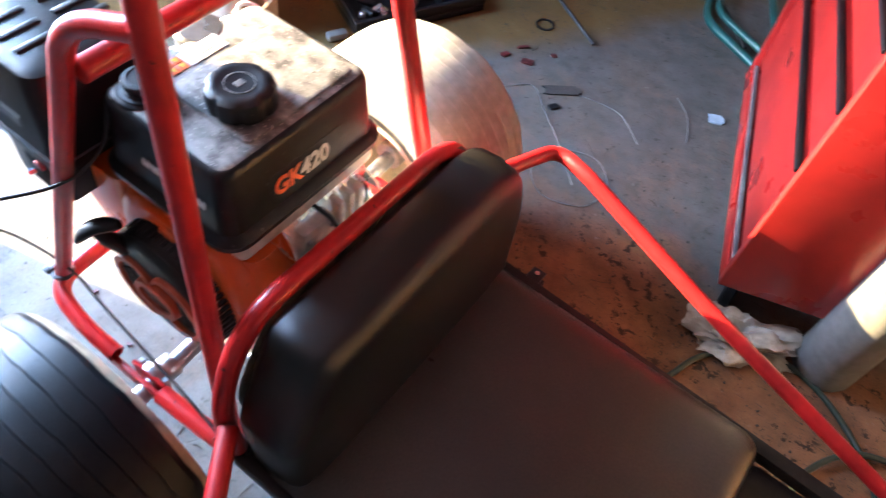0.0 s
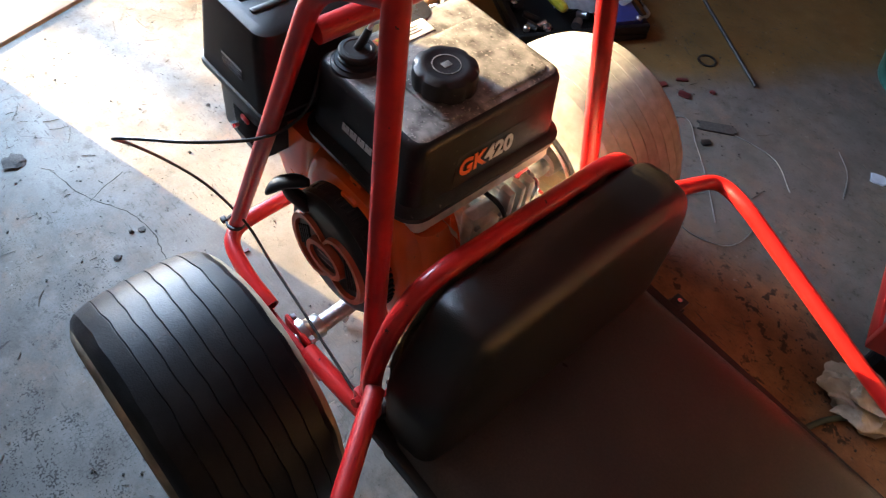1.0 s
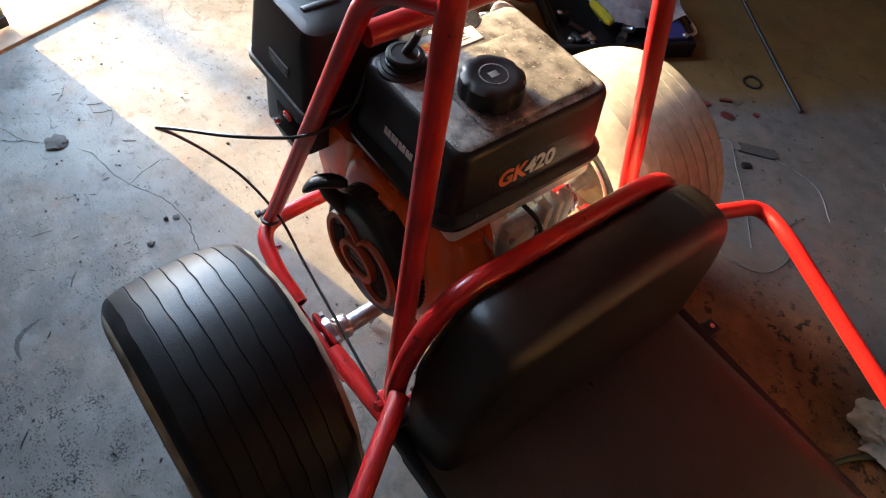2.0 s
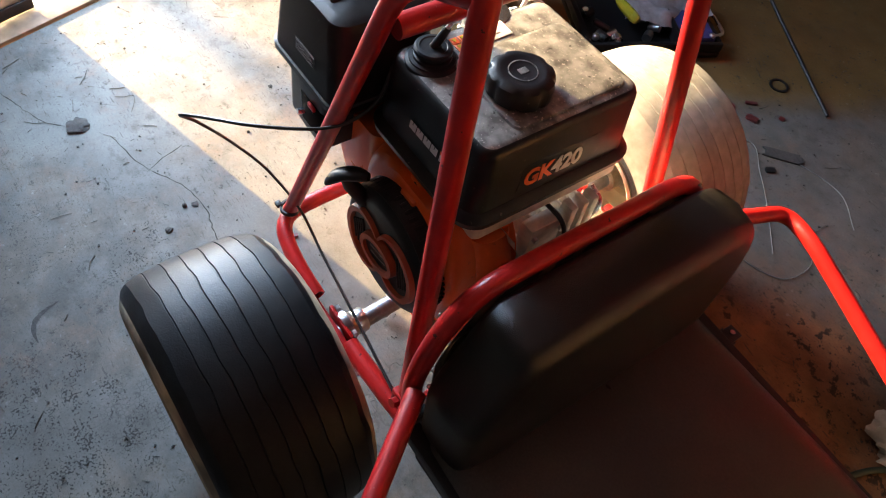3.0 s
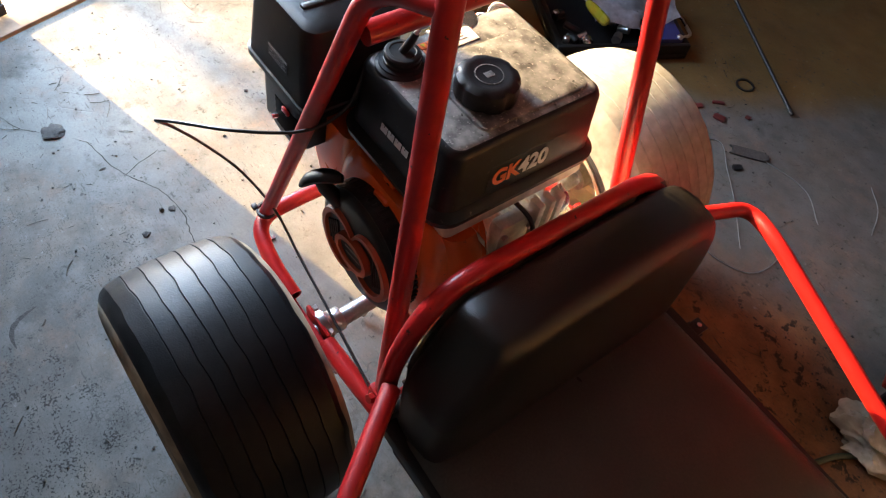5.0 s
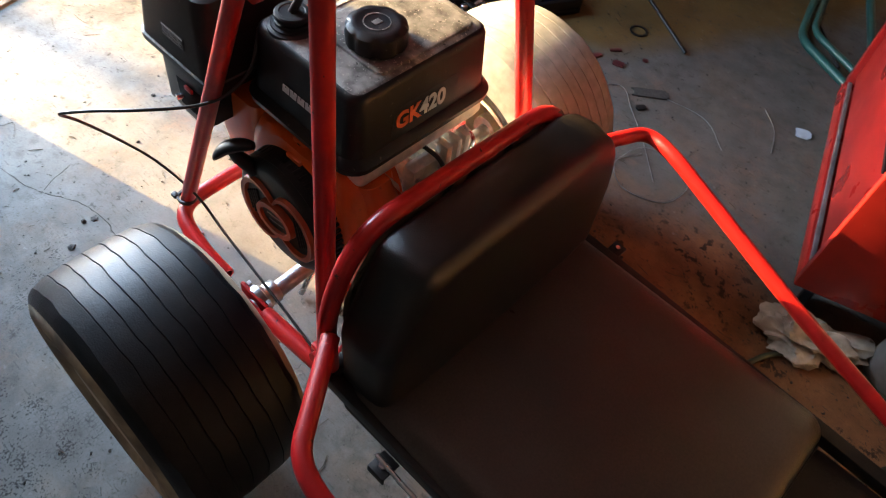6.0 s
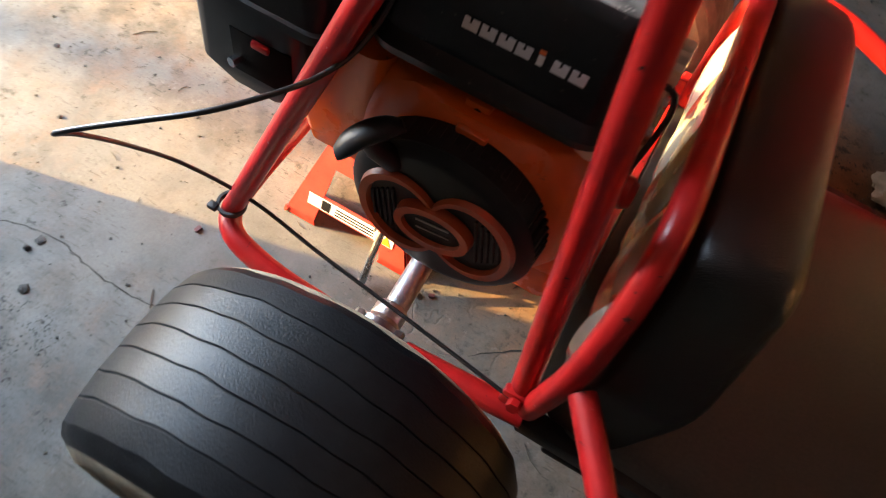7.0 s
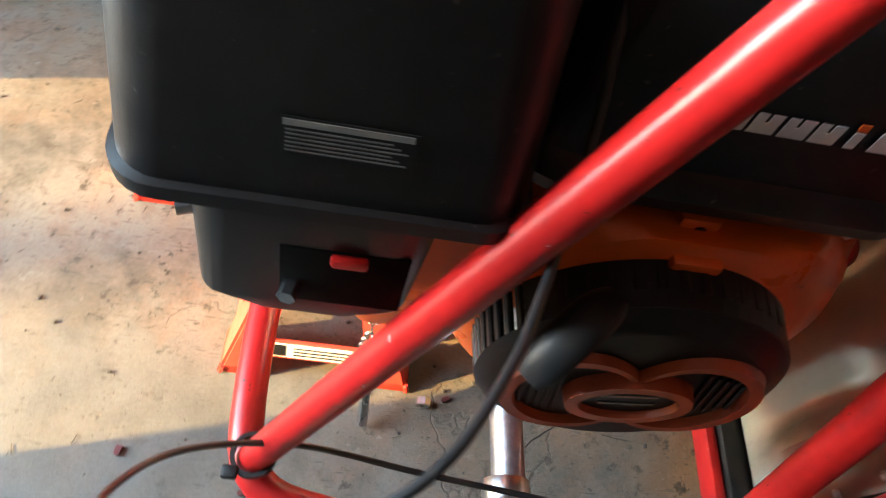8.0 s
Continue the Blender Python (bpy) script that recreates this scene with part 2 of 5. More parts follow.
    col = mix(math_node("MULTIPLY", scuff, 0.6), col, (0.090, 0.081, 0.073))
    # a patch of net-like prints left by a sole, and black grime trodden in near it
    net = N("ShaderNodeTexVoronoi")
    net.feature = "DISTANCE_TO_EDGE"
    net.inputs["Scale"].default_value, net.inputs["Randomness"].default_value = 120.0, 0.55
    L(P, net.inputs["Vector"])
    prints = math_node("MULTIPLY", rng(net.outputs["Distance"], 0.03, 0.11, 1.0, 0.0), spot(-0.160, -0.590, 0.045, 0.085, 0.03))
    prints = math_node("MULTIPLY", prints, rng(noise_fac(30, 4), 0.40, 0.55))
    col = mix(math_node("MULTIPLY", prints, 0.55), col, (0.050, 0.045, 0.042))
    black = math_node("MAXIMUM", spot(-0.27, -0.735, 0.05, 0.15, 0.03), spot(-0.185, -0.667, 0.04, 0.11, 0.03))
    black = math_node("MAXIMUM", black, math_node("MAXIMUM", spot(-0.085, -0.733, 0.08, 0.20, 0.04), spot(-0.49, -0.449, 0.03, 0.11, 0.03)))
    black = math_node("MAXIMUM", black, math_node("MULTIPLY", spot(-0.62, -0.62, 0.10, 0.40, 0.10), 0.3))
    clot = math_node("ADD", math_node("MULTIPLY", noise_fac(210, 4, 0.6), 0.6), math_node("MULTIPLY", noise_fac(24, 5, 0.65), 0.4))
    black = math_node("MULTIPLY", rng(black, 0.0, 0.5), rng(math_node("ADD", clot, math_node("MULTIPLY", black, 0.03)), 0.565, 0.60))
    col = mix(math_node("MULTIPLY", black, 0.92), col, (0.026, 0.023, 0.021))
    rust = math_node("MULTIPLY", rng(noise_fac(3.4, 8, 0.70), 0.50, 0.62), rng(noise_fac(21, 6, 0.7), 0.42, 0.60))
    col = mix(math_node("MULTIPLY", rust, 0.65), col, (0.205, 0.140, 0.106))
    # brown soil trodden in beside the cabinet
    soil = math_node("MAXIMUM", spot(0.47, 0.30, 0.36, 0.54, 0.10), spot(1.05, 0.38, 0.32, 0.50, 0.10))
    col = mix(math_node("MULTIPLY", soil, 0.97), col, mix(rng(noise_fac(9, 8, 0.65), 0.35, 0.65), (0.34, 0.176, 0.086), (0.185, 0.092, 0.045)))
    # ochre floor at the back, its tone lowered for the shade there
    ochre = spot(-2.58, 2.95, 2.96, 3.06, 0.03)
    col = mix(math_node("MULTIPLY", ochre, 0.95), col, mix(rng(noise_fac(6), 0.35, 0.7), (0.175, 0.106, 0.034), (0.120, 0.073, 0.024)))
    # dark oil and dirt flecks
    fleck = math_node("MULTIPLY", rng(noise_fac(34, 8, 0.78), 0.585, 0.62), rng(noise_fac(3.1), 0.40, 0.54))
    col = mix(math_node("MULTIPLY", fleck, 0.85), col, (0.055, 0.048, 0.042))
    pits = math_node("MULTIPLY", rng(noise_fac(120, 6, 0.6), 0.60, 0.66), rng(noise_fac(6.0), 0.40, 0.60))
    col = mix(math_node("MULTIPLY", pits, 0.8), col, (0.085, 0.072, 0.06))
    pale = math_node("MULTIPLY", rng(noise_fac(55, 8, 0.7), 0.60, 0.70), rng(noise_fac(4.3), 0.45, 0.60))
    col = mix(math_node("MULTIPLY", pale, 0.5), col, (0.33, 0.322, 0.31))
    # short drag marks and scratches, in two directions
    for turn, sc_, lo in ((0.5, 26.0, 0.645), (-0.9, 34.0, 0.655)):
        mp = N("ShaderNodeMapping")
        mp.inputs["Rotation"].default_value = (0, 0, turn)
        mp.inputs["Scale"].default_value = (1.0, 9.0, 1.0)
        L(P, mp.inputs["Vector"])
        sn = N("ShaderNodeTexNoise")
        sn.inputs["Scale"].default_value, sn.inputs["Detail"].default_value = sc_, 3.0
        L(mp.outputs[0], sn.inputs["Vector"])
        scr = math_node("MULTIPLY", rng(sn.outputs["Fac"], lo, lo + 0.03), rng(noise_fac(3.7), 0.42, 0.5))
        col = mix(math_node("MULTIPLY", scr, 0.7), col, (0.075, 0.066, 0.06))
    # trodden flakes in the soil
    flake = math_node("MULTIPLY", rng(noise_fac(34, 7, 0.70), 0.555, 0.58), soil)
    flake = math_node("MULTIPLY", flake, rng(noise_fac(6.5), 0.42, 0.50))
    col = mix(math_node("MULTIPLY", flake, 0.9), col, (0.045, 0.030, 0.020))
    # fine cracks
    v = N("ShaderNodeTexVoronoi")
    v.feature = "DISTANCE_TO_EDGE"
    v.inputs["Scale"].default_value = 1.7
    wob = N("ShaderNodeVectorMath")
    wob.operation = "ADD"
    L(P, wob.inputs[0])
    wn2 = N("ShaderNodeTexNoise")
    wn2.inputs["Scale"].default_value, wn2.inputs["Detail"].default_value = 7.0, 6
    L(P, wn2.inputs["Vector"])
    sc = N("ShaderNodeVectorMath")
    sc.operation = "SCALE"
    sc.inputs["Scale"].default_value = 0.22
    L(wn2.outputs["Color"], sc.inputs[0])
    L(sc.outputs[0], wob.inputs[1])
    L(wob.outputs[0], v.inputs["Vector"])
    crack = math_node("MULTIPLY", rng(v.outputs["Distance"], 0.0, 0.005, 1.0, 0.0), rng(noise_fac(1.9), 0.5, 0.58))
    col = mix(math_node("MULTIPLY", crack, 0.7), col, (0.09, 0.08, 0.07))
    col = mix(1.0, col, mix(rng(fine, 0.3, 0.7), (0.86, 0.86, 0.86), (1.12, 1.12, 1.12)), "MULTIPLY")
    col = mix(1.0, col, mix(rng(noise_fac(620, 3, 0.6), 0.3, 0.7), (0.90, 0.90, 0.90), (1.09, 1.09, 1.09)), "MULTIPLY")
    col = mix(1.0, col, (0.765, 0.752, 0.720), "MULTIPLY")
    L(col, b.inputs["Base Color"])
    b.inputs["Specular IOR Level"].default_value = 0.2
    L(rng(mid, 0.3, 0.7, 0.6, 0.9), b.inputs["Roughness"])
    h = math_node("ADD", math_node("MULTIPLY", fine, 0.5), math_node("MULTIPLY", crack, -1.2))
    h = math_node("ADD", h, math_node("MULTIPLY", mid, 0.8))
    h = math_node("ADD", h, math_node("MULTIPLY", pits, -0.6))
    bp = N("ShaderNodeBump")
    bp.inputs["Strength"].default_value, bp.inputs["Distance"].default_value = 0.35, 0.003
    L(h, bp.inputs["Height"])
    L(bp.outputs[0], b.inputs["Normal"])
    return m


CONCRETE = floor_material()

# ---- mesh helpers ----


def mesh_of(name, bm, material, smooth=35):
    me = bpy.data.meshes.new(name)
    bmesh.ops.recalc_face_normals(bm, faces=bm.faces)
    lim = radians(smooth)
    for f in bm.faces:
        f.smooth = True
    for e in bm.edges:
        e.smooth = len(e.link_faces) == 2 and e.calc_face_angle(0) < lim
    bm.to_mesh(me)
    bm.free()
    for x in material if isinstance(material, (list, tuple)) else [material]:
        me.materials.append(x)
    return me


def thing(name, at, label, category, group="", kind=""):
    ob = new(name)
    ob.location = at
    return tagged(ob, label, category, group, kind)


def part(name, bm, material, parent, label="", smooth=35):
    """One mesh object, built in world metres, under a thing or a part."""
    ob = new(name, mesh_of(name, bm, material, smooth))
    if parent is not None:
        ob.parent = parent
        top = parent
        while top.parent is not None:
            top = top.parent
        if parent is top:
            ob.matrix_parent_inverse = Matrix.LocRotScale(top.location, top.rotation_euler, None).inverted()
    return tagged(ob, label)


def solid(name, bm, material, label, category, group="", kind="", smooth=35):
    return tagged(new(name, mesh_of(name, bm, material, smooth)), label, category, group, kind)


def box(bm, c, s, bevel=0.0, rot=None, seg=2):
    """Bevelled block of size s centred at c."""
    m = Matrix.Translation(c) @ (rot.to_4x4() if rot is not None else Matrix())
    made = bmesh.ops.create_cube(bm, size=1.0, matrix=m @ Matrix.Diagonal((*s, 1)))
    if bevel:
        es = {e for v in made["verts"] for e in v.link_edges}
        bmesh.ops.bevel(bm, geom=list(es), offset=bevel, segments=seg, profile=0.5, affect="EDGES")
    return bm


def fillet(pts, radius, n=6):
    """A polyline with its inner corners rounded."""
    pts = [Vector(p) for p in pts]
    out = [pts[0]]
    for a, b, c in zip(pts, pts[1:], pts[2:]):
        r = min(radius, (a - b).length * 0.49, (c - b).length * 0.49)
        p, q = b + (a - b).normalized() * r, b + (c - b).normalized() * r
        for i in range(n + 1):
            t = i / n
            out.append(p * (1 - t) ** 2 + b * 2 * t * (1 - t) + q * t * t)
    return out + [pts[-1]]


def smooth_path(pts, n=8):
    """Catmull-Rom curve through the points."""
    pts = [Vector(p) for p in pts]
    ext = [pts[0] * 2 - pts[1]] + pts + [pts[-1] * 2 - pts[-2]]
    out = []
    for a, b, c, d in zip(ext, ext[1:], ext[2:], ext[3:]):
        for i in range(n):
            t = i / n
            out.append(0.5 * ((2 * b) + (c - a) * t + (2 * a - 5 * b + 4 * c - d) * t * t + (3 * b - a - 3 * c + d) * t ** 3))
    return out + [pts[-1]]


def sweep(bm, pts, r, seg=14, wall=0.0, cap=True, squash=None):
    """A round bar along pts; with wall, the ends show an open tube."""
    pts = [Vector(p) for p in pts]
    rings = []
    up = None
    for i, p in enumerate(pts):
        d = (pts[min(i + 1, len(pts) - 1)] - pts[max(i - 1, 0)]).normalized()
        if up is None:
            up = Vector((0, 0, 1)) if abs(d.z) < 0.9 else Vector((1, 0, 0))
        side = d.cross(up).normalized()
        up = side.cross(d).normalized()
        rr = r(i / max(1, len(pts) - 1)) if callable(r) else r
        rings.append([bm.verts.new(p + (side * math.cos(a) + up * math.sin(a)) * rr) for a in (2 * math.pi * k / seg for k in range(seg))])
    for a, b in zip(rings, rings[1:]):
        for k in range(seg):
            bm.faces.new((a[k], a[(k + 1) % seg], b[(k + 1) % seg], b[k]))
    for ring, q, s in ((rings[0], pts[0], pts[1] - pts[0]), (rings[-1], pts[-1], pts[-2] - pts[-1])):
        if wall:
            inner = [bm.verts.new(q + (v.co - q) * (1 - wall / (v.co - q).length)) for v in ring]
            deep = [bm.verts.new(v.co + s.normalized() * 0.03) for v in inner]
            for k in range(seg):
                j = (k + 1) % seg
                bm.faces.new((ring[k], ring[j], inner[j], inner[k]))
                bm.faces.new((inner[k], inner[j], deep[j], deep[k]))
            bm.faces.new(deep)
        elif cap:
            bm.faces.new(ring)
    return bm


def lathe(bm, profile, c, axis="y", seg=48, wave=None, closed=False):
    """Turns (along, radius) round an axis through c. wave(along, radius, angle) may shift a point."""
    rings = []
    for k in range(seg):
        a = 2 * math.pi * k / seg
        ring = []
        for h, r in profile:
            if wave:
                h, r = wave(h, r, a)
            u, w = r * math.cos(a), r * math.sin(a)
            v = {"x": (h, u, w), "y": (u, h, w), "z": (u, w, h)}[axis]
            ring.append(bm.verts.new(Vector(c) + Vector(v)))
        rings.append(ring)
    n = len(profile)
    for k in range(seg):
        a, b = rings[k], rings[(k + 1) % seg]
        for i in range(n if closed else n - 1):
            j = (i + 1) % n
            bm.faces.new((a[i], b[i], b[j], a[j]))
    return bm


def rrect(w, h, r, n=5):
    """Rounded rectangle outline, centred, as (u, v)."""
    out = []
    for sx, sy, a0 in ((1, 1, 0), (-1, 1, 90), (-1, -1, 180), (1, -1, 270)):
        for i in range(n + 1):
            a = radians(a0 + 90 * i / n)
            out.append((sx * (w / 2 - r) + r * math.cos(a), sy * (h / 2 - r) + r * math.sin(a)))
    return out


def loft(bm, sections, cap=True, closed=True):
    """Skins lists of points of equal length."""
    rings = [[bm.verts.new(p) for p in s] for s in sections]
    n = len(rings[0])
    for a, b in zip(rings, rings[1:]):
        for k in range(n if closed else n - 1):
            bm.faces.new((a[k], a[(k + 1) % n], b[(k + 1) % n], b[k]))
    if cap:
        bm.faces.new(rings[0])
        bm.faces.new(rings[-1])
    return bm


def slab(bm, levels, n=5):
    """Stacked rounded rectangles: (x0, x1, y0, y1, z, corner radius)."""
    return loft(bm, [[Vector(((x0 + x1) / 2 + u, (y0 + y1) / 2 + v, z)) for u, v in rrect(x1 - x0, y1 - y0, r, n)] for x0, x1, y0, y1, z, r in levels])


def prism(bm, outline, depth, m):
    """A flat outline (u, v) given thickness along its normal, set in place by m."""
    a = [bm.verts.new(m @ Vector((u, v, 0))) for u, v in outline]
    b = [bm.verts.new(m @ Vector((u, v, depth))) for u, v in outline]
    n = len(a)
    bm.faces.new(a)
    bm.faces.new(b)
    for k in range(n):
        bm.faces.new((a[k], a[(k + 1) % n], b[(k + 1) % n], b[k]))
    return bm


def plane_frame(origin, u, v):
    """Matrix whose x runs along u, y along v, z along their normal."""
    u, v = Vector(u).normalized(), Vector(v)
    w = u.cross(v).normalized()
    v = w.cross(u)
    return Matrix.Translation(origin) @ Matrix((u, v, w)).transposed().to_4x4()


def hexnut(bm, c, axis, r, h, hole=0.5):
    """Hexagon nut or bolt head along axis."""
    z = Vector(axis).normalized()
    m = Matrix.Translation(c) @ z.to_track_quat("Z", "Y").to_matrix().to_4x4()
    return prism(bm, [(r * math.cos(radians(60 * k)), r * math.sin(radians(60 * k))) for k in range(6)], h, m)


def B():
    return bmesh.new()

# ---- the place ----


def at_wall(s, n, z=0.0):
    return IN * s + AL * n + Vector((0, 0, z))


WALL_R = Matrix((IN, AL, Vector((0, 0, 1)))).transposed()


def wall_block(name, s, n0, n1, z0, z1, thick, material, label, category="wall"):
    """A wall block square to the door wall: its faces run along AL."""
    bm = box(B(), at_wall(s, (n0 + n1) / 2, (z0 + z1) / 2), (thick, n1 - n0, z1 - z0), 0.004, WALL_R)
    return solid(name, bm, material, label, category, kind="structure")


# garage floor, and the ground outside as one sheet
bm = B()
S0, S1, N0, N1 = -1.345, 2.9, -2.6, 3.4
nx = 24
g = [[bm.verts.new(at_wall(S0 + (S1 - S0) * i / nx, N0 + (N1 - N0) * j / nx)) for j in range(nx + 1)] for i in range(nx + 1)]
for i in range(nx):
    for j in range(nx):
        bm.faces.new((g[i][j], g[i + 1][j], g[i + 1][j + 1], g[i][j + 1]))
solid("floor", bm, CONCRETE, "worn grey concrete garage floor with dust and dirt", "floor", kind="structure")
bm = B()
bm.faces.new([bm.verts.new(p) for p in (at_wall(-400, -400, -0.06), at_wall(400, -400, -0.06), at_wall(400, 400, -0.06), at_wall(-400, 400, -0.06))])
OUTGROUND = mat("pale_yard_concrete", (0.45, 0.42, 0.36), 0.85, vary=0.25, scale=12, bump=0.3, second=(0.38, 0.35, 0.29), mix_scale=1.5)
solid("ground", bm, OUTGROUND, "pale dusty yard ground outside the garage door", "ground", kind="structure")

# door wall: timber sill, two cream leaves with a gap between them, header
sill = box(B(), at_wall(-1.385, 0.4, 0.001), (0.075, 5.4, 0.018), 0.004, WALL_R)
solid("door_sill", sill, WOOD, "worn brown timber sill under the garage door", "door sill", kind="structure")


def door_leaf(name, n0, n1):
    leaf = thing(name, at_wall(-1.43, (n0 + n1) / 2), "cream boarded garage door leaf standing on the sill", "door", kind="structure")
    k, w = 0, 0.14
    n = n0
    while n < n1 - 0.001:
        e = min(n + w, n1)
        part("board", box(B(), at_wall(-1.435, (n + e) / 2, 1.09), (0.03, e - n - 0.003, 2.14), 0.003, WALL_R), CREAM, leaf)
        n = e
    for z in (0.35, 1.85):
        part("ledge", box(B(), at_wall(-1.408, (n0 + n1) / 2, z), (0.022, n1 - n0 - 0.12, 0.10), 0.004, WALL_R), CREAM, leaf)
    # unseen sheet added so no sun passes between the boards
    part("backing", box(B(), at_wall(-1.455, (n0 + n1) / 2, 1.09), (0.008, n1 - n0 - 0.004, 2.13), 0.001, WALL_R), CREAM, leaf)
    part("bottom_strip", box(B(), at_wall(-1.416, (n0 + n1) / 2, 0.028), (0.008, n1 - n0, 0.03), 0.002, WALL_R), DARK, leaf)
    return leaf


door_leaf("door_1", -1.25, GAP_A)
# the other leaf, unseen, is leaned over the gap to set the sun's far edge
leaf_2 = door_leaf("door_2", GAP_B, 1.73)
foot = at_wall(-1.43, GAP_B, 0.02)
leaf_2.matrix_world = Matrix.Translation(foot) @ Matrix.Rotation(radians(3.0), 4, IN) @ Matrix.Translation(-foot) @ Matrix.Translation(leaf_2.location)
wall_block("wall_west_a", -1.42, -2.6, -1.25, 0.0, 2.5, 0.12, WALLWOOD, "bare timber front wall of the garage")
wall_block("wall_west_b", -1.42, 1.7, 3.4, 0.0, 2.5, 0.12, WALLWOOD, "bare timber front wall of the garage")
# unseen board added to stop sun leaking past the leaned leaf
wall_block("door_jamb", -1.374, 1.56, 1.74, 0.012, 2.5, 0.034, WALLWOOD, "unseen timber board added to stop a sun leak", "door jamb")
wall_block("wall_west_top", -1.42, -1.25, 1.7, 2.17, 2.5, 0.12, WALLWOOD, "bare timber header over the garage door")
# unseen walls and ceiling, toned to steer the bounced light
wall_block("wall_east", 2.95, -2.7, 3.5, 0.0, 2.5, 0.1, PALE_BOUNCE, "unseen pale back wall of the garage, added for bounced light")
for nm, n in (("wall_south", -2.66), ("wall_north", 3.46)):
    bm = box(B(), at_wall(0.77, n, 1.25), (4.26, 0.1, 2.5), 0.004, WALL_R)
    solid(nm, bm, PALE_BOUNCE if n > 0 else WALLWOOD, "unseen side wall of the garage, toned for bounced light", "wall", kind="structure")
bm = box(B(), at_wall(0.77, 0.4, 2.56), (4.6, 6.3, 0.1), 0.004, WALL_R)
solid("ceiling", bm, ROOF_BOUNCE, "unseen reddish garage ceiling, toned for bounced light", "ceiling", kind="structure")
# an unseen post added in the yard, to lay soft shade across the sunlit strip
POST_FOOT = Vector((-SUN_H.y, SUN_H.x, 0)) * 0.235 - SUN_H * 12.0 + Vector((0, 0, -0.06))
post = B()
sweep(post, [POST_FOOT, POST_FOOT + Vector((0, 0, 4.05))], 0.055, 12)
solid("gate_post", post, GREYMETAL, "unseen grey post added in the yard for a soft shade", "post")

# ---- go-kart ----
AX, AZ = 0.030, 0.286                            # rear axle at the bearings
WHEELS = ((0.041, -0.430, 0.281), (0.006, 0.392, 0.303))
kart = thing("go_kart", (0.3, 0, 0), "red tube-frame go-kart with black vinyl seat, raised on a jack stand", "go-kart")
TR = 0.0135                                      # tube radius


def tube(name, pts, r=TR, rad=0.05, parent=kart, label="", wall=0.0, material=RED, n=7):
    return part(name, sweep(B(), fillet(pts, rad, n), r, 16, wall), material, parent, label, 60)




def fit_view(p):
    """Shifts the backrest's near end forwards and up to fit the camera's view."""
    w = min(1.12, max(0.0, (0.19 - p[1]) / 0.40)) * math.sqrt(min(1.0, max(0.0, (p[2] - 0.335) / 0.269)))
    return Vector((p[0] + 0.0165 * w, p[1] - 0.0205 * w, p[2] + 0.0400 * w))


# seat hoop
tube("seat_hoop", [fit_view(p) for p in ((0.222, -0.262, 0.335), (0.222, -0.262, 0.48), (0.222, -0.205, 0.604), (0.222, 0.19, 0.604), (0.222, 0.262, 0.48), (0.222, 0.262, 0.335))], rad=0.075)
# roll cage legs
tube("front_leg", [(0.207, -0.257, 0.345), (0.141, -0.189, 0.942), (0.118, -0.162, 1.18)], r=0.0140)
tube("front_leg", [(0.173, 0.249, 0.345), (0.149, 0.205, 0.600), (0.121, 0.154, 0.900), (0.095, 0.106, 1.18)], r=0.0140)
# dark discs on the tube put the holes' shade into colour
for hp in ((0.1557, -0.2033, 0.8750), (0.1585, -0.2061, 0.8523)):
    hole = lathe(B(), [(-0.0015, 0.0), (-0.0015, 0.0030), (0.0009, 0.0030), (0.0009, 0.0)], (0, 0, 0), "z", 14)
    bmesh.ops.transform(hole, matrix=Matrix.Translation(hp) @ Vector((0.54, -0.51, 0.67)).to_track_quat("Z", "Y").to_matrix().to_4x4(), verts=hole.verts)
    part("drilled_hole", hole, DARK, kart, "dark disc for the shade in a drilled hole")
tube("rear_leg", [(-0.183, -0.238, 0.345), (0.045, -0.206, 0.925), (0.140, -0.188, 0.955)], r=0.0122, rad=0.055)
tube("cross_tube", [(0.028, -0.200, 0.853), (0.028, 0.10, 0.853), (0.116, 0.145, 0.95)], rad=0.06)
tube("top_tube", [(0.120, -0.163, 1.165), (0.097, 0.108, 1.165)])
# rear bumper bent round to open ends
tube("rear_bumper", [(-0.033, -0.270, 0.308), (-0.10, -0.272, 0.318), (-0.188, -0.258, 0.332), (-0.196, -0.17, 0.330), (-0.196, 0.17, 0.330), (-0.188, 0.258, 0.332), (-0.10, 0.272, 0.318), (-0.033, 0.270, 0.308)], rad=0.05, wall=0.003)
# side bars
tube("side_bar", [(0.238, 0.262, 0.470), (0.288, 0.452, 0.432), (0.355, 0.432, 0.440), (0.665, 0.378, 0.362), (1.25, 0.29, 0.235)], rad=0.05)
tube("side_bar", [(0.248, -0.281, 0.476), (0.345, -0.415, 0.468), (0.40, -0.428, 0.455), (0.70, -0.385, 0.37), (1.25, -0.29, 0.235)], rad=0.05)
# frame rails and cross members
for s in (-1, 1):
    part("bearing_bar", box(B(), (0.022, s * 0.274, 0.288), (0.175, 0.009, 0.034), 0.002), RED, kart, "flat red bar that carries the axle bearing")
    tube("rear_rail", [(0.072, s * 0.272, 0.312), (0.150, s * 0.270, 0.316), (0.222, s * 0.266, 0.320)], r=0.0150, wall=0.003)
    part("seat_rail", box(B(), (0.62, s * 0.262, 0.285), (0.80, 0.026, 0.028), 0.003, Euler((0, radians(2.5), 0)).to_matrix()), DARK, kart, "black steel rail beside the seat")
part("cross_member", box(B(), (0.225, 0, 0.320), (0.022, 0.52, 0.030), 0.003), BLACKPL, kart, "black steel cross member")
part("cross_strip", box(B(), (0.2075, 0, 0.316), (0.010, 0.50, 0.026), 0.002), RED, kart)
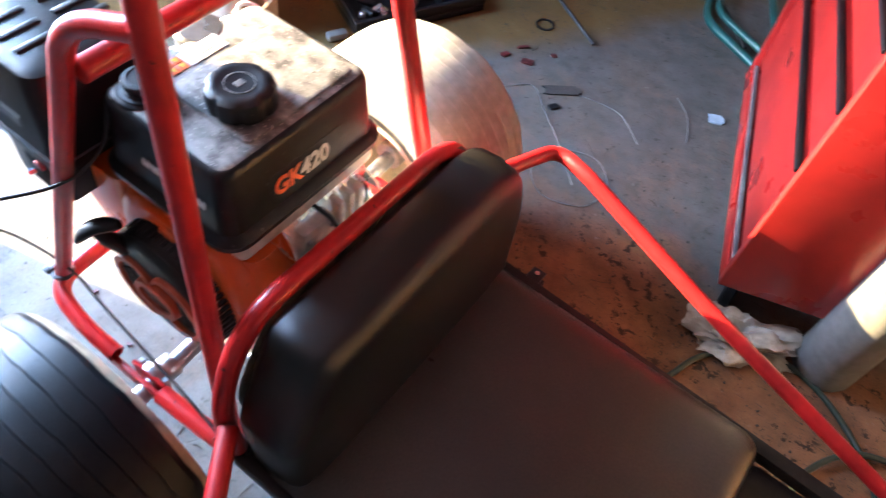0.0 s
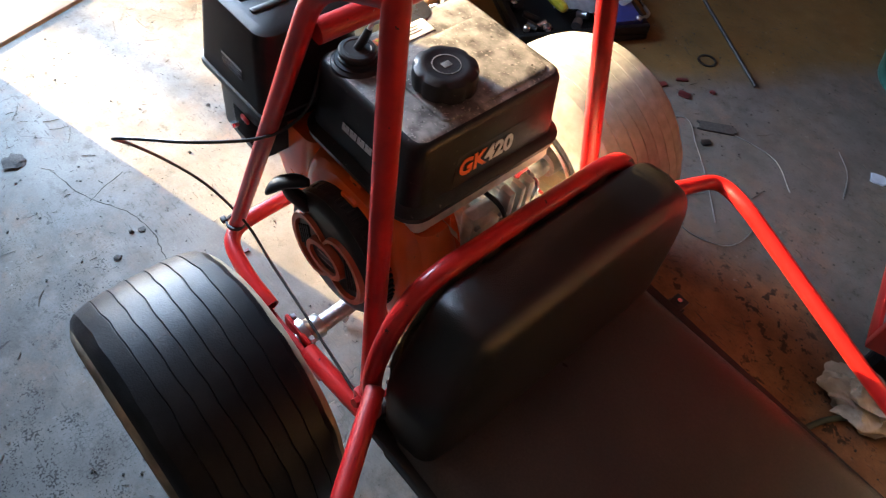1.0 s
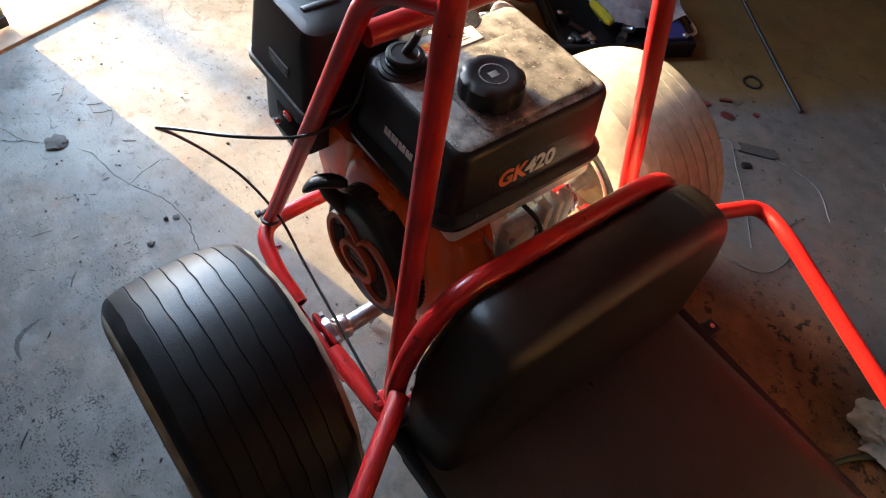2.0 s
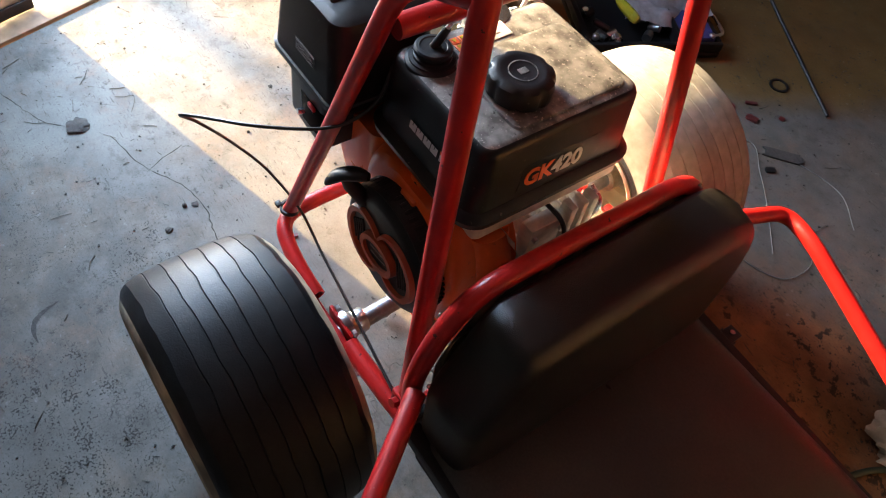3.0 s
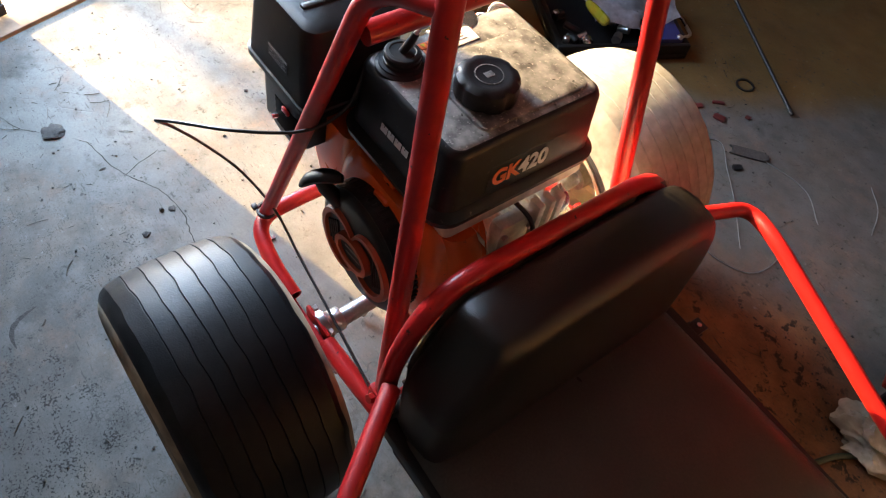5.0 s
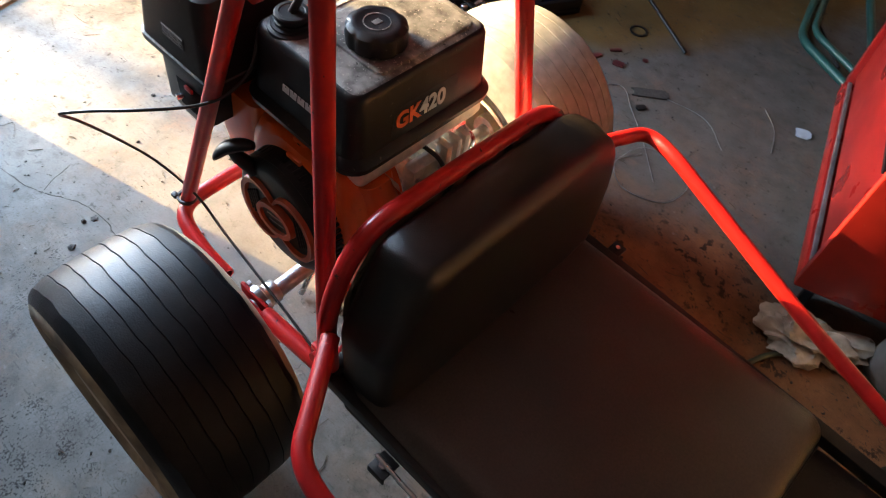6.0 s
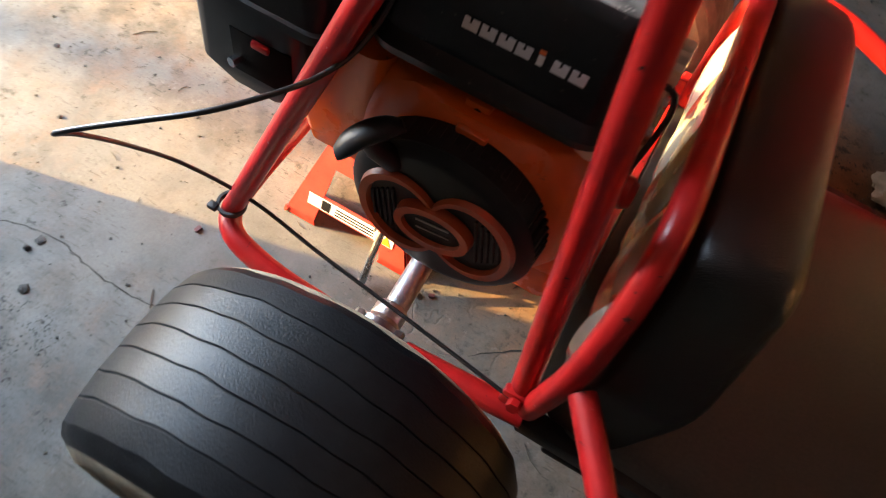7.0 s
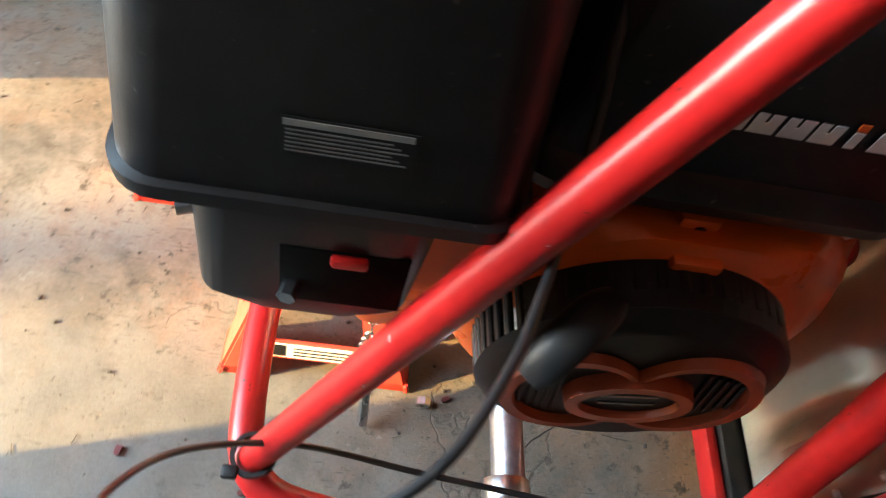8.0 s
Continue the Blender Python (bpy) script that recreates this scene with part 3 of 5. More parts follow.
part("engine_plate", box(B(), (0.055, 0.0, 0.345), (0.20, 0.19, 0.008), 0.002), DARK, kart, "dark steel engine mounting plate")
for s in (-1, 1):
    part("engine_rail", box(B(), (0.075, s * 0.075, 0.328), (0.25, 0.026, 0.026), 0.003), RED, kart)
# axle, bearings, collars
part("axle", sweep(B(), [WHEELS[0], WHEELS[1]], 0.0150, 24), AXLE, kart, "bright steel rear axle")
for s in (-1, 1):
    h = part("bearing_hanger", box(B(), (AX, s * 0.262, 0.284), (0.070, 0.008, 0.062), 0.004), RED, kart)
    part("bearing", lathe(B(), [(s * 0.240, 0.0145), (s * 0.240, 0.021), (s * 0.246, 0.023), (s * 0.250, 0.031), (s * 0.262, 0.031)], (AX, 0, AZ), seg=28), STEEL, h, "steel bearing and lock collar")
    for dx, dz in ((0.026, 0.022), (-0.026, 0.022), (0.026, -0.022), (-0.026, -0.022)):
        part("bolt", hexnut(B(), (AX + dx, s * 0.257, 0.284 + dz), (0, -s, 0), 0.007, 0.007), STEEL, h, "plated bolt")
part("lock_collar", lathe(B(), [(-0.240, 0.0148), (-0.240, 0.020), (-0.238, 0.0208), (-0.222, 0.0208), (-0.220, 0.020), (-0.220, 0.0148)], (AX, 0, AZ), seg=28), STEEL, kart, "shiny steel axle lock collar")


def tread(h, r, a):
    """Ragged ribs that wander a little round the tyre."""
    if r > 0.2:
        tri = abs(((a * 26 / (2 * math.pi)) % 1) - 0.5) * 4 - 1
        h += 0.0005 * tri + 0.0015 * math.sin(3 * a + h * 40) + 0.0005 * math.sin(17 * a) + 0.0005 * math.sin(11 * a + h * 90)
        r -= 0.0003 * math.sin(7 * a + h * 130) * math.sin(4 * a)
    return h, r


def tyre_profile(w=0.115, R=0.224, rim=0.104):
    """Half profile mirrored: bead, sidewall, shoulder, ribbed crown."""
    side = [(-w * 0.80, rim), (-w * 0.88, rim + 0.010), (-w * 0.99, rim + 0.040), (-w, rim + 0.062), (-w * 0.985, rim + 0.080), (-w * 0.93, R - 0.026), (-w * 0.86, R - 0.015)]
    crown = []
    grooves = 6
    w2 = w * 0.80
    for i in range(grooves + 1):
        a = -w2 + 2 * w2 * i / (grooves + 1)
        b = -w2 + 2 * w2 * (i + 1) / (grooves + 1)
        for t, d in ((0.012, 0.0006), (0.04, 0.0), (0.5, 0.0003), (0.94, 0.0), (0.962, 0.0004)):
            h = a + (b - a) * t
            crown.append((h, R - 0.018 * (abs(h) / w) ** 3.2 - 0.0010 - d))
        if i < grooves:
            crown.append((a + (b - a) * 0.968, R - 0.018 * (abs(b) / w) ** 3.2 - 0.0030))
            crown.append((a + (b - a) * 0.999, R - 0.018 * (abs(b) / w) ** 3.2 - 0.0028))
    return side + crown + [(-h, r) for h, r in reversed(side)]


for s, c in zip((-1, 1), WHEELS):
    bm = lathe(B(), tyre_profile(), c, seg=300, wave=tread)
    bm.faces.ensure_lookup_table()
    for f in bm.faces:
        q = f.calc_center_median()
        if math.hypot(q.x - c[0], q.z - c[2]) < (0.150 if s > 0 else 0.196 if (q.y - c[1]) * s > 0 else 0.206):
            f.material_index = 1
    wheel = part("wheel", lathe(B(), [(-0.095, 0.106), (-0.102, 0.112), (-0.106, 0.108), (-0.098, 0.098), (-0.060, 0.092), (-0.02, 0.088), (0.0, 0.07), (0.004, 0.045), (0.0, 0.030), (0.006, 0.030), (0.010, 0.047), (0.006, 0.074), (0.03, 0.088), (0.060, 0.092), (0.098, 0.098), (0.106, 0.108), (0.102, 0.112), (0.095, 0.106)], c, seg=48), CREAM, kart, "cream painted steel wheel rim")
    # far tyre: sunlit copy on the tread, dark rubber on its shaded sidewall
    part("tyre", bm, [RUBBER if s < 0 else RUBBER_SUNLIT, SIDEWALL if s < 0 else RUBBER], wheel, "black ribbed turf tyre with dusty sidewalls" if s < 0 else "dusty ribbed turf tyre with sunlight put into its pale rubber", 30)
    part("hub", lathe(B(), [(-s * 0.06, 0.0127), (-s * 0.06, 0.028), (0, 0.028), (0, 0.055), (s * 0.012, 0.055), (s * 0.012, 0.0127)], c, seg=32), STEEL, wheel, "steel wheel hub")
# sprocket and brake disc on the driven side
part("sprocket", lathe(B(), [(0.186, 0.03), (0.186, 0.088), (0.190, 0.088), (0.190, 0.03)], (AX, 0, AZ), seg=60, wave=lambda h, r, a: (h, r + (0.004 * math.sin(a * 45) if r > 0.08 else 0))), DARK, kart, "dark steel chain sprocket")

BACKCLOTH = mat("silvery_backing_film", (0.68, 0.63, 0.51), 0.22, 0.6, vary=0.12, scale=8, bump=0.5, bump_scale=45, second=(0.46, 0.42, 0.33), mix_scale=5, rough_vary=0.08)
# seat back: cushion with bevelled ends on the hoop
bm = B()


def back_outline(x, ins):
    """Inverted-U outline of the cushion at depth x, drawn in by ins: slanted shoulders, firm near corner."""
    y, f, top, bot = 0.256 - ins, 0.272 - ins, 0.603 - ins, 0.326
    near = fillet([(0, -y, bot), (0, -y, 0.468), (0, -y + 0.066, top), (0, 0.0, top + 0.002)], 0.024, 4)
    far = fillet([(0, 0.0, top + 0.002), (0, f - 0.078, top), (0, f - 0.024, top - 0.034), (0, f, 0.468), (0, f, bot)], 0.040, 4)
    return [fit_view((x, p.y, p.z)) for p in near + far[1:]]


secs = [back_outline(0.238, 0.012), back_outline(0.243, 0.003), back_outline(0.250, 0.0), back_outline(0.280, -0.002), back_outline(0.306, 0.001)]
for k in range(1, 7):
    a = radians(15 * k)
    secs.append(back_outline(0.306 + 0.028 * math.sin(a), 0.001 + 0.028 * (1 - math.cos(a))))
secs += [back_outline(0.337, 0.050), back_outline(0.339, 0.085)]
loft(bm, secs)
pad = part("seat_back", bm, VINYL, kart, "black vinyl padded backrest", 38)
bm = B()
ny, nz = 60, 14
grid_pts = []
for j in range(nz + 1):
    z = 0.336 + 0.259 * j / nz
    half = 0.250 if z < 0.49 else 0.250 - 0.060 * ((z - 0.49) / 0.105) ** 1.4
    row = []
    for i in range(ny + 1):
        y = 0.010 + half * (-1 + 2 * i / ny)
        edge = min(i, ny - i, 5) / 5 * min(j, nz - j, 2) / 2
        # gathered pleats running up the sheet, fanning out from the top
        crease = 0.006 * math.sin(y * 95 + 5 * noise.noise(Vector((y * 9, z * 5, 1)))) + 0.009 * noise.noise(Vector((y * 14, z * 6, 4)))
        row.append(fit_view((0.2325 - edge * (0.012 * math.sin(math.pi * (z - 0.338) / 0.25) + 0.95 * crease), y, z)))
    grid_pts.append(row)
loft(bm, grid_pts, cap=False, closed=False)
part("back_board", bm, BACKCLOTH, pad, "creased pale shiny film on the back")
# seat cushion
bm = B()
levels = [(0.256, 0.822, -0.260, 0.254, 0.272, 0.02)]
for k in range(10):
    a = radians(10 * k)
    i_, z = 0.052 * (1 - math.cos(a)), 0.290 + 0.044 * math.sin(a)
    levels.append((0.250 + 0.4 * i_, 0.832 - i_, -0.268 + i_, 0.262 - i_, z, 0.032))
slab(bm, levels, 6)
part("seat_cushion", bm, CUSHION, kart, "flat black vinyl seat cushion", 50)
part("seat_base", box(B(), (0.55, -0.005, 0.264), (0.58, 0.53, 0.014), 0.004), DARK, kart, "dark board under the seat")
bm = B()
slab(bm, [(0.832, 1.20, -0.255, 0.245, 0.225, 0.02), (0.832, 1.20, -0.255, 0.245, 0.262, 0.02)], 4)
part("floor_pan", bm, DARK, kart, "dark steel floor pan")
for s in (-1, 1):
    bm = box(B(), (0.377, s * 0.292, 0.272), (0.034, 0.034, 0.004), 0.001)
    box(bm, (0.377, s * 0.308, 0.264), (0.034, 0.004, 0.02), 0.001)
    t = part("seat_tab", bm, DARK, kart, "dark steel belt tab")
    part("tab_bolt", hexnut(B(), (0.377, s * 0.294, 0.274), (0, 0, 1), 0.007, 0.005), STEEL, t, "small plated bolt")

# ---- engine ----
engine = thing("engine", (0.05, -0.02, 0.35), "single-cylinder petrol engine, black tank and orange shroud, behind the seat", "engine")

# fuel tank
bm = B()
slab(bm, [(-0.058, 0.158, -0.162, 0.100, 0.628, 0.030), (-0.066, 0.166, -0.172, 0.110, 0.634, 0.034), (-0.068, 0.168, -0.174, 0.112, 0.644, 0.036), (-0.064, 0.164, -0.170, 0.108, 0.650, 0.034), (-0.056, 0.157, -0.163, 0.098, 0.655, 0.024), (-0.049, 0.154, -0.156, 0.090, 0.742, 0.021), (-0.046, 0.1515, -0.153, 0.087, 0.7490, 0.019), (-0.041, 0.147, -0.148, 0.082, 0.7525, 0.015), (-0.034, 0.140, -0.141, 0.075, 0.7540, 0.010)], 6)
bm.faces.ensure_lookup_table()
tank = part("fuel_tank", bm, [TANK, DUST_SUNLIT], engine, "black painted fuel tank, dust and sunlit tone on top", 40)
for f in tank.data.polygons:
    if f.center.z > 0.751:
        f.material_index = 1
bm = B()
slab(bm, [(0.006, 0.1385, -0.103, 0.073, 0.753, 0.012), (0.008, 0.137, -0.101, 0.071, 0.7565, 0.012), (0.012, 0.133, -0.097, 0.067, 0.7580, 0.010)], 6)
part("raised_panel", bm, DUST_SUNLIT, tank, "raised panel round the filler, dust with sunlit tone")
# filler cap with lobes
cap_c = (0.086, -0.060, 0.0)
bm = lathe(B(), [(0.756, 0.0), (0.756, 0.034), (0.760, 0.040), (0.776, 0.041), (0.783, 0.039), (0.7865, 0.033), (0.7875, 0.026), (0.7865, 0.024), (0.7865, 0.0)], cap_c, "z", 72, wave=lambda h, r, a: (h, r * (1 - (0.07 * max(0, math.cos(a * 8)) ** 2 if r > 0.036 else 0))))
cap = part("fuel_cap", bm, BLACKPL, tank, "black plastic screw cap")
part("cap_ring", lathe(B(), [(0.7860, 0.0165), (0.7860, 0.0180), (0.7873, 0.0178), (0.7873, 0.0167)], cap_c, "z", 40, closed=True), DUST_SUNLIT, cap)
part("cap_emblem", box(B(), (0.086, -0.060, 0.7866), (0.009, 0.012, 0.0012), 0.0005), DUST_SUNLIT, cap)
# vent grommet with steel eye
vx, vy = -0.008, -0.118
bm = lathe(B(), [(0.748, 0.034), (0.7545, 0.033), (0.757, 0.029), (0.759, 0.0285), (0.7595, 0.024), (0.763, 0.0235), (0.764, 0.0205), (0.7665, 0.0205), (0.7672, 0.0235), (0.772, 0.0235), (0.774, 0.0215), (0.7745, 0.017), (0.7735, 0.016), (0.7735, 0.0)], (vx, vy, 0), "z", 32)
g = part("breather", bm, BLACKPL, tank, "black rubber breather plug")
bm = B()
sweep(bm, [(vx + 0.004, vy + 0.012, 0.796), (vx + 0.006, vy + 0.018, 0.806)], 0.0032, 10)
lathe(bm, [(-0.002, 0.005), (-0.002, 0.009), (0.002, 0.009), (0.002, 0.005)], (vx + 0.008, vy + 0.022, 0.814), "x", 18, closed=True)
part("steel_eye", bm, STEEL, g, "bright steel eye")
part("rubber_boot", sweep(B(), [(vx, vy, 0.772), (vx + 0.003, vy + 0.009, 0.788), (vx + 0.0045, vy + 0.0135, 0.798)], lambda t: 0.0058 - 0.001 * t, 12), BLACKPL, g, "black rubber boot")


def text_part(name, body, size, m, material, parent, label, shear=0.0, width=1.0):
    cu = bpy.data.curves.new(name, "FONT")
    cu.body, cu.size, cu.extrude, cu.shear, cu.offset = body, size, 0.0004, shear, size * 0.034
    tmp = bpy.data.objects.new(name, cu)
    scene.collection.objects.link(tmp)
    me = bpy.data.meshes.new_from_object(tmp.evaluated_get(bpy.context.evaluated_depsgraph_get()))
    bpy.data.objects.remove(tmp)
    me.transform(m @ Matrix.Diagonal((width, 1, 1, 1)))
    me.materials.clear()
    me.materials.append(material)
    ob = new(name, me)
    ob.parent = parent
    return tagged(ob, label)


# model badge on the tank's front face
mb = plane_frame((0.1585, -0.089, 0.6735), (0, 1, 0), (-0.06, 0, 1))
bm = prism(B(), [(-0.008, -0.008), (0.112, -0.008), (0.118, 0.034), (-0.002, 0.034)], 0.0003, plane_frame((0.1573, -0.089, 0.6735), (0, 1, 0), (-0.06, 0, 1)))
badge = part("badge", bm, TANK, tank, "dark plate with orange and silver characters")
text_part("orange_letters", "GK", 0.035, mb, ORANGEPRINT, badge, "orange letters GK", 0.04, 0.92)
text_part("silver_digits", "420", 0.035, mb @ Matrix.Translation((0.044, 0, 0)), SILVERPRINT, badge, "silver digits 420", 0.04, 0.92)
# maker's wordmark as plain blocks on the starter side
mw = plane_frame((0.020, -0.1625, 0.688), (1, 0, 0), (0, 0.08, 1))
for k in range(7):
    u = k * 0.0152
    if k == 4:
        blk = [(u + 0.003, 0), (u + 0.008, 0), (u + 0.0085, 0.0095), (u + 0.0035, 0.0095)]
    else:
        t, q = (0.0125, 0.0115) if k % 2 else (0.0130, 0.0115)
        blk = [(u, 0), (u + t, 0), (u + t + 0.001, q), (u + 0.008, q), (u + 0.0075, q - 0.005), (u + 0.0055, q - 0.005), (u + 0.006, q), (u + 0.001, q)]
    mark = part("mark_block", prism(B(), blk, 0.0006, mw), SILVERPRINT, tank, "silver block")
part("orange_dot", prism(B(), [(0.064, 0.0105), (0.069, 0.0105), (0.069, 0.0145), (0.064, 0.0145)], 0.0006, mw), ORANGEPRINT, tank, "orange block")
# warning stickers on top
sticker = part("sticker", box(B(), (-0.0155, -0.0265, 0.7548), (0.027, 0.056, 0.0012), 0.0003), WHITE, tank, "white paper sticker")
for k in range(3):
    part("print_line", box(B(), (-0.0205 + 0.005 * k, -0.030, 0.7556), (0.0016, 0.034 - 0.006 * (k % 2), 0.0006), 0.0001), GREYMETAL, sticker, "grey printed line")
for k in range(4):
    cx, cy = -0.022 + 0.013 * (k % 2), -0.0625 - 0.0125 * (k // 2)
    w = part("warning_label", box(B(), (cx, cy, 0.7548), (0.0115, 0.0112, 0.0012), 0.0003), ORANGEPRINT, tank, "small orange warning label")
    part("warning_sign", prism(B(), [(cx - 0.0035, cy - 0.0032), (cx + 0.0035, cy), (cx - 0.0035, cy + 0.0032)], 0.0005, Matrix.Translation((0, 0, 0.7554))), YELLOW, w, "yellow triangle")

# tank bracket and cylinder head on the seat side
bm = B()
slab(bm, [(0.118, 0.158, -0.150, 0.085, 0.603, 0.01), (0.116, 0.162, -0.154, 0.092, 0.612, 0.012), (0.116, 0.160, -0.154, 0.092, 0.632, 0.012)], 3)
part("tank_bracket", bm, PALEMETAL, engine, "cream sheet-metal tank bracket")
bm = B()
box(bm, (0.135, -0.010, 0.485), (0.085, 0.10, 0.11), 0.012)
part("cylinder_head", bm, ALU, engine, "cast aluminium cylinder head")
for k in range(6):
    part("cooling_fin", box(B(), (0.140, -0.050 + k * 0.0165, 0.515), (0.060, 0.0045, 0.150), 0.0015), ALU, engine)
# pressed guard, rocker cover and inlet plates under the tank bracket
bm = B()
loft(bm, [[Vector((x, y, z)) for x in (0.150, 0.186)] for y, z in ((-0.104, 0.602), (-0.100, 0.585), (-0.088, 0.565), (-0.079, 0.545), (-0.077, 0.520), (-0.082, 0.480))], cap=False, closed=False)
bmesh.ops.solidify(bm, geom=bm.faces[:], thickness=0.003)
part("heat_guard", bm, PALEMETAL, engine, "curved pale sheet-metal guard")
vc = part("rocker_cover", box(B(), (0.170, -0.042, 0.535), (0.028, 0.060, 0.125), 0.010), PALEMETAL, engine, "pale cast rocker cover")
for dy, dz in ((-0.022, -0.045), (0.022, -0.045), (-0.022, 0.045), (0.022, 0.045)):
    part("cover_bolt", hexnut(B(), (0.183, -0.042 + dy, 0.535 + dz), (1, 0, 0), 0.005, 0.006), STEEL, vc, "plated bolt")
for y0, y1 in ((-0.010, 0.002), (0.012, 0.022), (0.028, 0.040)):
    part("inlet_plate", box(B(), (0.176, (y0 + y1) / 2, 0.540), (0.022, y1 - y0, 0.140), 0.003), PALEMETAL, engine, "pale upright cast plate")
part("inlet_flange", box(B(), (0.172, 0.015, 0.478), (0.030, 0.064, 0.016), 0.004), PALEMETAL, engine, "pale cast flange")
bm = B()
sweep(bm, smooth_path([(0.150, -0.030, 0.606), (0.186, -0.026, 0.600), (0.196, -0.020, 0.570), (0.195, -0.020, 0.530), (0.190, -0.034, 0.495), (0.180, -0.060, 0.480)]), 0.0034, 10)
part("plug_lead", bm, CABLE, engine, "black spark plug lead")
part("spring_clip", sweep(B(), smooth_path([(0.160, 0.050, 0.600), (0.180, 0.052, 0.588), (0.184, 0.046, 0.572), (0.172, 0.044, 0.566)]), 0.0045, 10), STEEL, engine, "bright steel clip")
part("elbow_nut", hexnut(B(), (0.166, 0.062, 0.545), (1, 0, 0.3), 0.012, 0.016), STEEL, engine, "bright plated nut")
# crankcase
bm = B()
slab(bm, [(-0.075, 0.115, -0.10, 0.085, 0.345, 0.02), (-0.08, 0.12, -0.105, 0.09, 0.37, 0.03), (-0.08, 0.12, -0.105, 0.09, 0.43, 0.03), (-0.06, 0.11, -0.095, 0.06, 0.465, 0.03)], 4)
case = part("crankcase", bm, ALU, engine, "cast grey crankcase")
part("output_shaft", lathe(B(), [(0.12, 0.0), (0.12, 0.0125), (0.19, 0.0125), (0.19, 0)], (0.03, 0, 0.455), seg=20), STEEL, case, "steel output shaft")
part("clutch", lathe(B(), [(0.13, 0.013), (0.13, 0.05), (0.135, 0.055), (0.165, 0.055), (0.168, 0.05), (0.168, 0.013)], (0.03, 0, 0.455), seg=36), STEEL, engine, "steel clutch drum")

# orange fan shroud: round in front, square shoulders
SC = Vector((0.054, 0, 0.496))                   # crank centre
bm = B()


def shroud_ring(y, grow):
    out = []
    for k in range(48):
        a = 2 * math.pi * k / 48
        r = 0.120 + grow
        x, z = math.cos(a) * r, math.sin(a) * r
        if z > 0:
            z = min(0.118, z * 1.25)
            x *= 1.0 + 0.12 * min(1, z / 0.1)
        else:
            z = max(-0.112, z)
        out.append(Vector((SC.x + x, y, SC.z + z)))
    return out


loft(bm, [shroud_ring(-0.085, 0.006), shroud_ring(-0.13, 0.004), shroud_ring(-0.158, 0.0), shroud_ring(-0.170, -0.008), shroud_ring(-0.176, -0.022)])
shroud = part("fan_shroud", bm, ORANGE, engine, "glossy orange fan shroud", 40)
bm = box(B(), (0.055, -0.176, 0.590), (0.030, 0.012, 0.024), 0.003)
tab = part("shroud_tab", bm, ORANGE, shroud)
boss = part("shroud_boss", box(B(), (0.050, -0.158, 0.611), (0.024, 0.016, 0.020), 0.003), ORANGE, shroud)
# dark disc and bar carry the shade of the hole and slot
part("boss_hole", lathe(B(), [(-0.1650, 0.0), (-0.1650, 0.0040), (-0.1668, 0.0040), (-0.1668, 0.0)], (0.051, 0, 0.612), seg=14), DARK, boss, "dark disc for the shade in a threaded hole")
part("tab_slot", box(B(), (0.055, -0.1825, 0.588), (0.012, 0.002, 0.006), 0.0005), DARK, tab)
bm = B()
slab(bm, [(0.10, 0.185, -0.150, -0.06, 0.36, 0.02), (0.098, 0.187, -0.153, -0.058, 0.39, 0.025), (0.095, 0.187, -0.153, -0.070, 0.50, 0.025), (0.093, 0.184, -0.152, -0.084, 0.560, 0.025), (0.090, 0.170, -0.150, -0.088, 0.600, 0.025)], 5)
part("side_shroud", bm, ORANGE, shroud, "orange side duct", 40)
bm = B()
slab(bm, [(-0.125, -0.04, -0.165, -0.09, 0.45, 0.012), (-0.14, -0.04, -0.172, -0.09, 0.52, 0.015), (-0.14, -0.035, -0.172, -0.09, 0.615, 0.02)], 4)
part("rear_shroud", bm, ORANGE, shroud, "orange rear duct", 40)
bm = lathe(B(), [(0.180, 0.0), (0.186, 0.0), (0.186, 0.016), (0.196, 0.017), (0.203, 0.012), (0.203, 0.0)], (0, -0.112, 0.545), "x", 24)
part("oil_cap", bm, RED, engine, "dark red oil filler plug")
part("bolt", hexnut(B(), (0.140, -0.15, 0.40), (0.4, -1, 0), 0.008, 0.008), STEEL, shroud, "plated flange bolt")

# recoil starter: black ribbed housing with an orange ring
bm = lathe(B(), [(-0.2030, 0.0), (-0.2030, 0.092), (-0.2035, 0.0985), (-0.208, 0.094), (-0.212, 0.086), (-0.2135, 0.080), (-0.2135, 0.0)], SC, seg=72)
starter = part("recoil_starter", bm, BLACKPL, engine, "black recoil starter housing")
part("mounting_rim", lathe(B(), [(-0.158, 0.094), (-0.158, 0.106), (-0.168, 0.104), (-0.168, 0.094)], SC, seg=72, closed=True), BLACKPL, starter)
part("fan_drum", lathe(B(), [(-0.1765, 0.0), (-0.1765, 0.084), (-0.2025, 0.084), (-0.2025, 0.0)], SC, seg=48), ALU, starter, "pale alloy fan drum behind the slots")
slot_rib = mesh_of("vent_rib", box(B(), (0.0972, -0.1855, 0), (0.0050, 0.038, 0.0058), 0.0012, Matrix.Rotation(radians(-4), 3, "Z"), 1), BLACKPL)
shut_rib = mesh_of("vent_rib", box(B(), (0.0968, -0.1855, 0), (0.0058, 0.038, 0.0112), 0.0005, Matrix.Rotation(radians(-4), 3, "Z"), 1), BLACKPL)
for k in range(60):
    a = 6 * k
    rib = new("vent_rib", slot_rib if 146 < a < 214 or a > 318 or a < 42 else shut_rib)
    rib.parent = starter
    rib.matrix_world = Matrix.Translation(SC) @ Matrix.Rotation(-radians(a), 4, "Y")
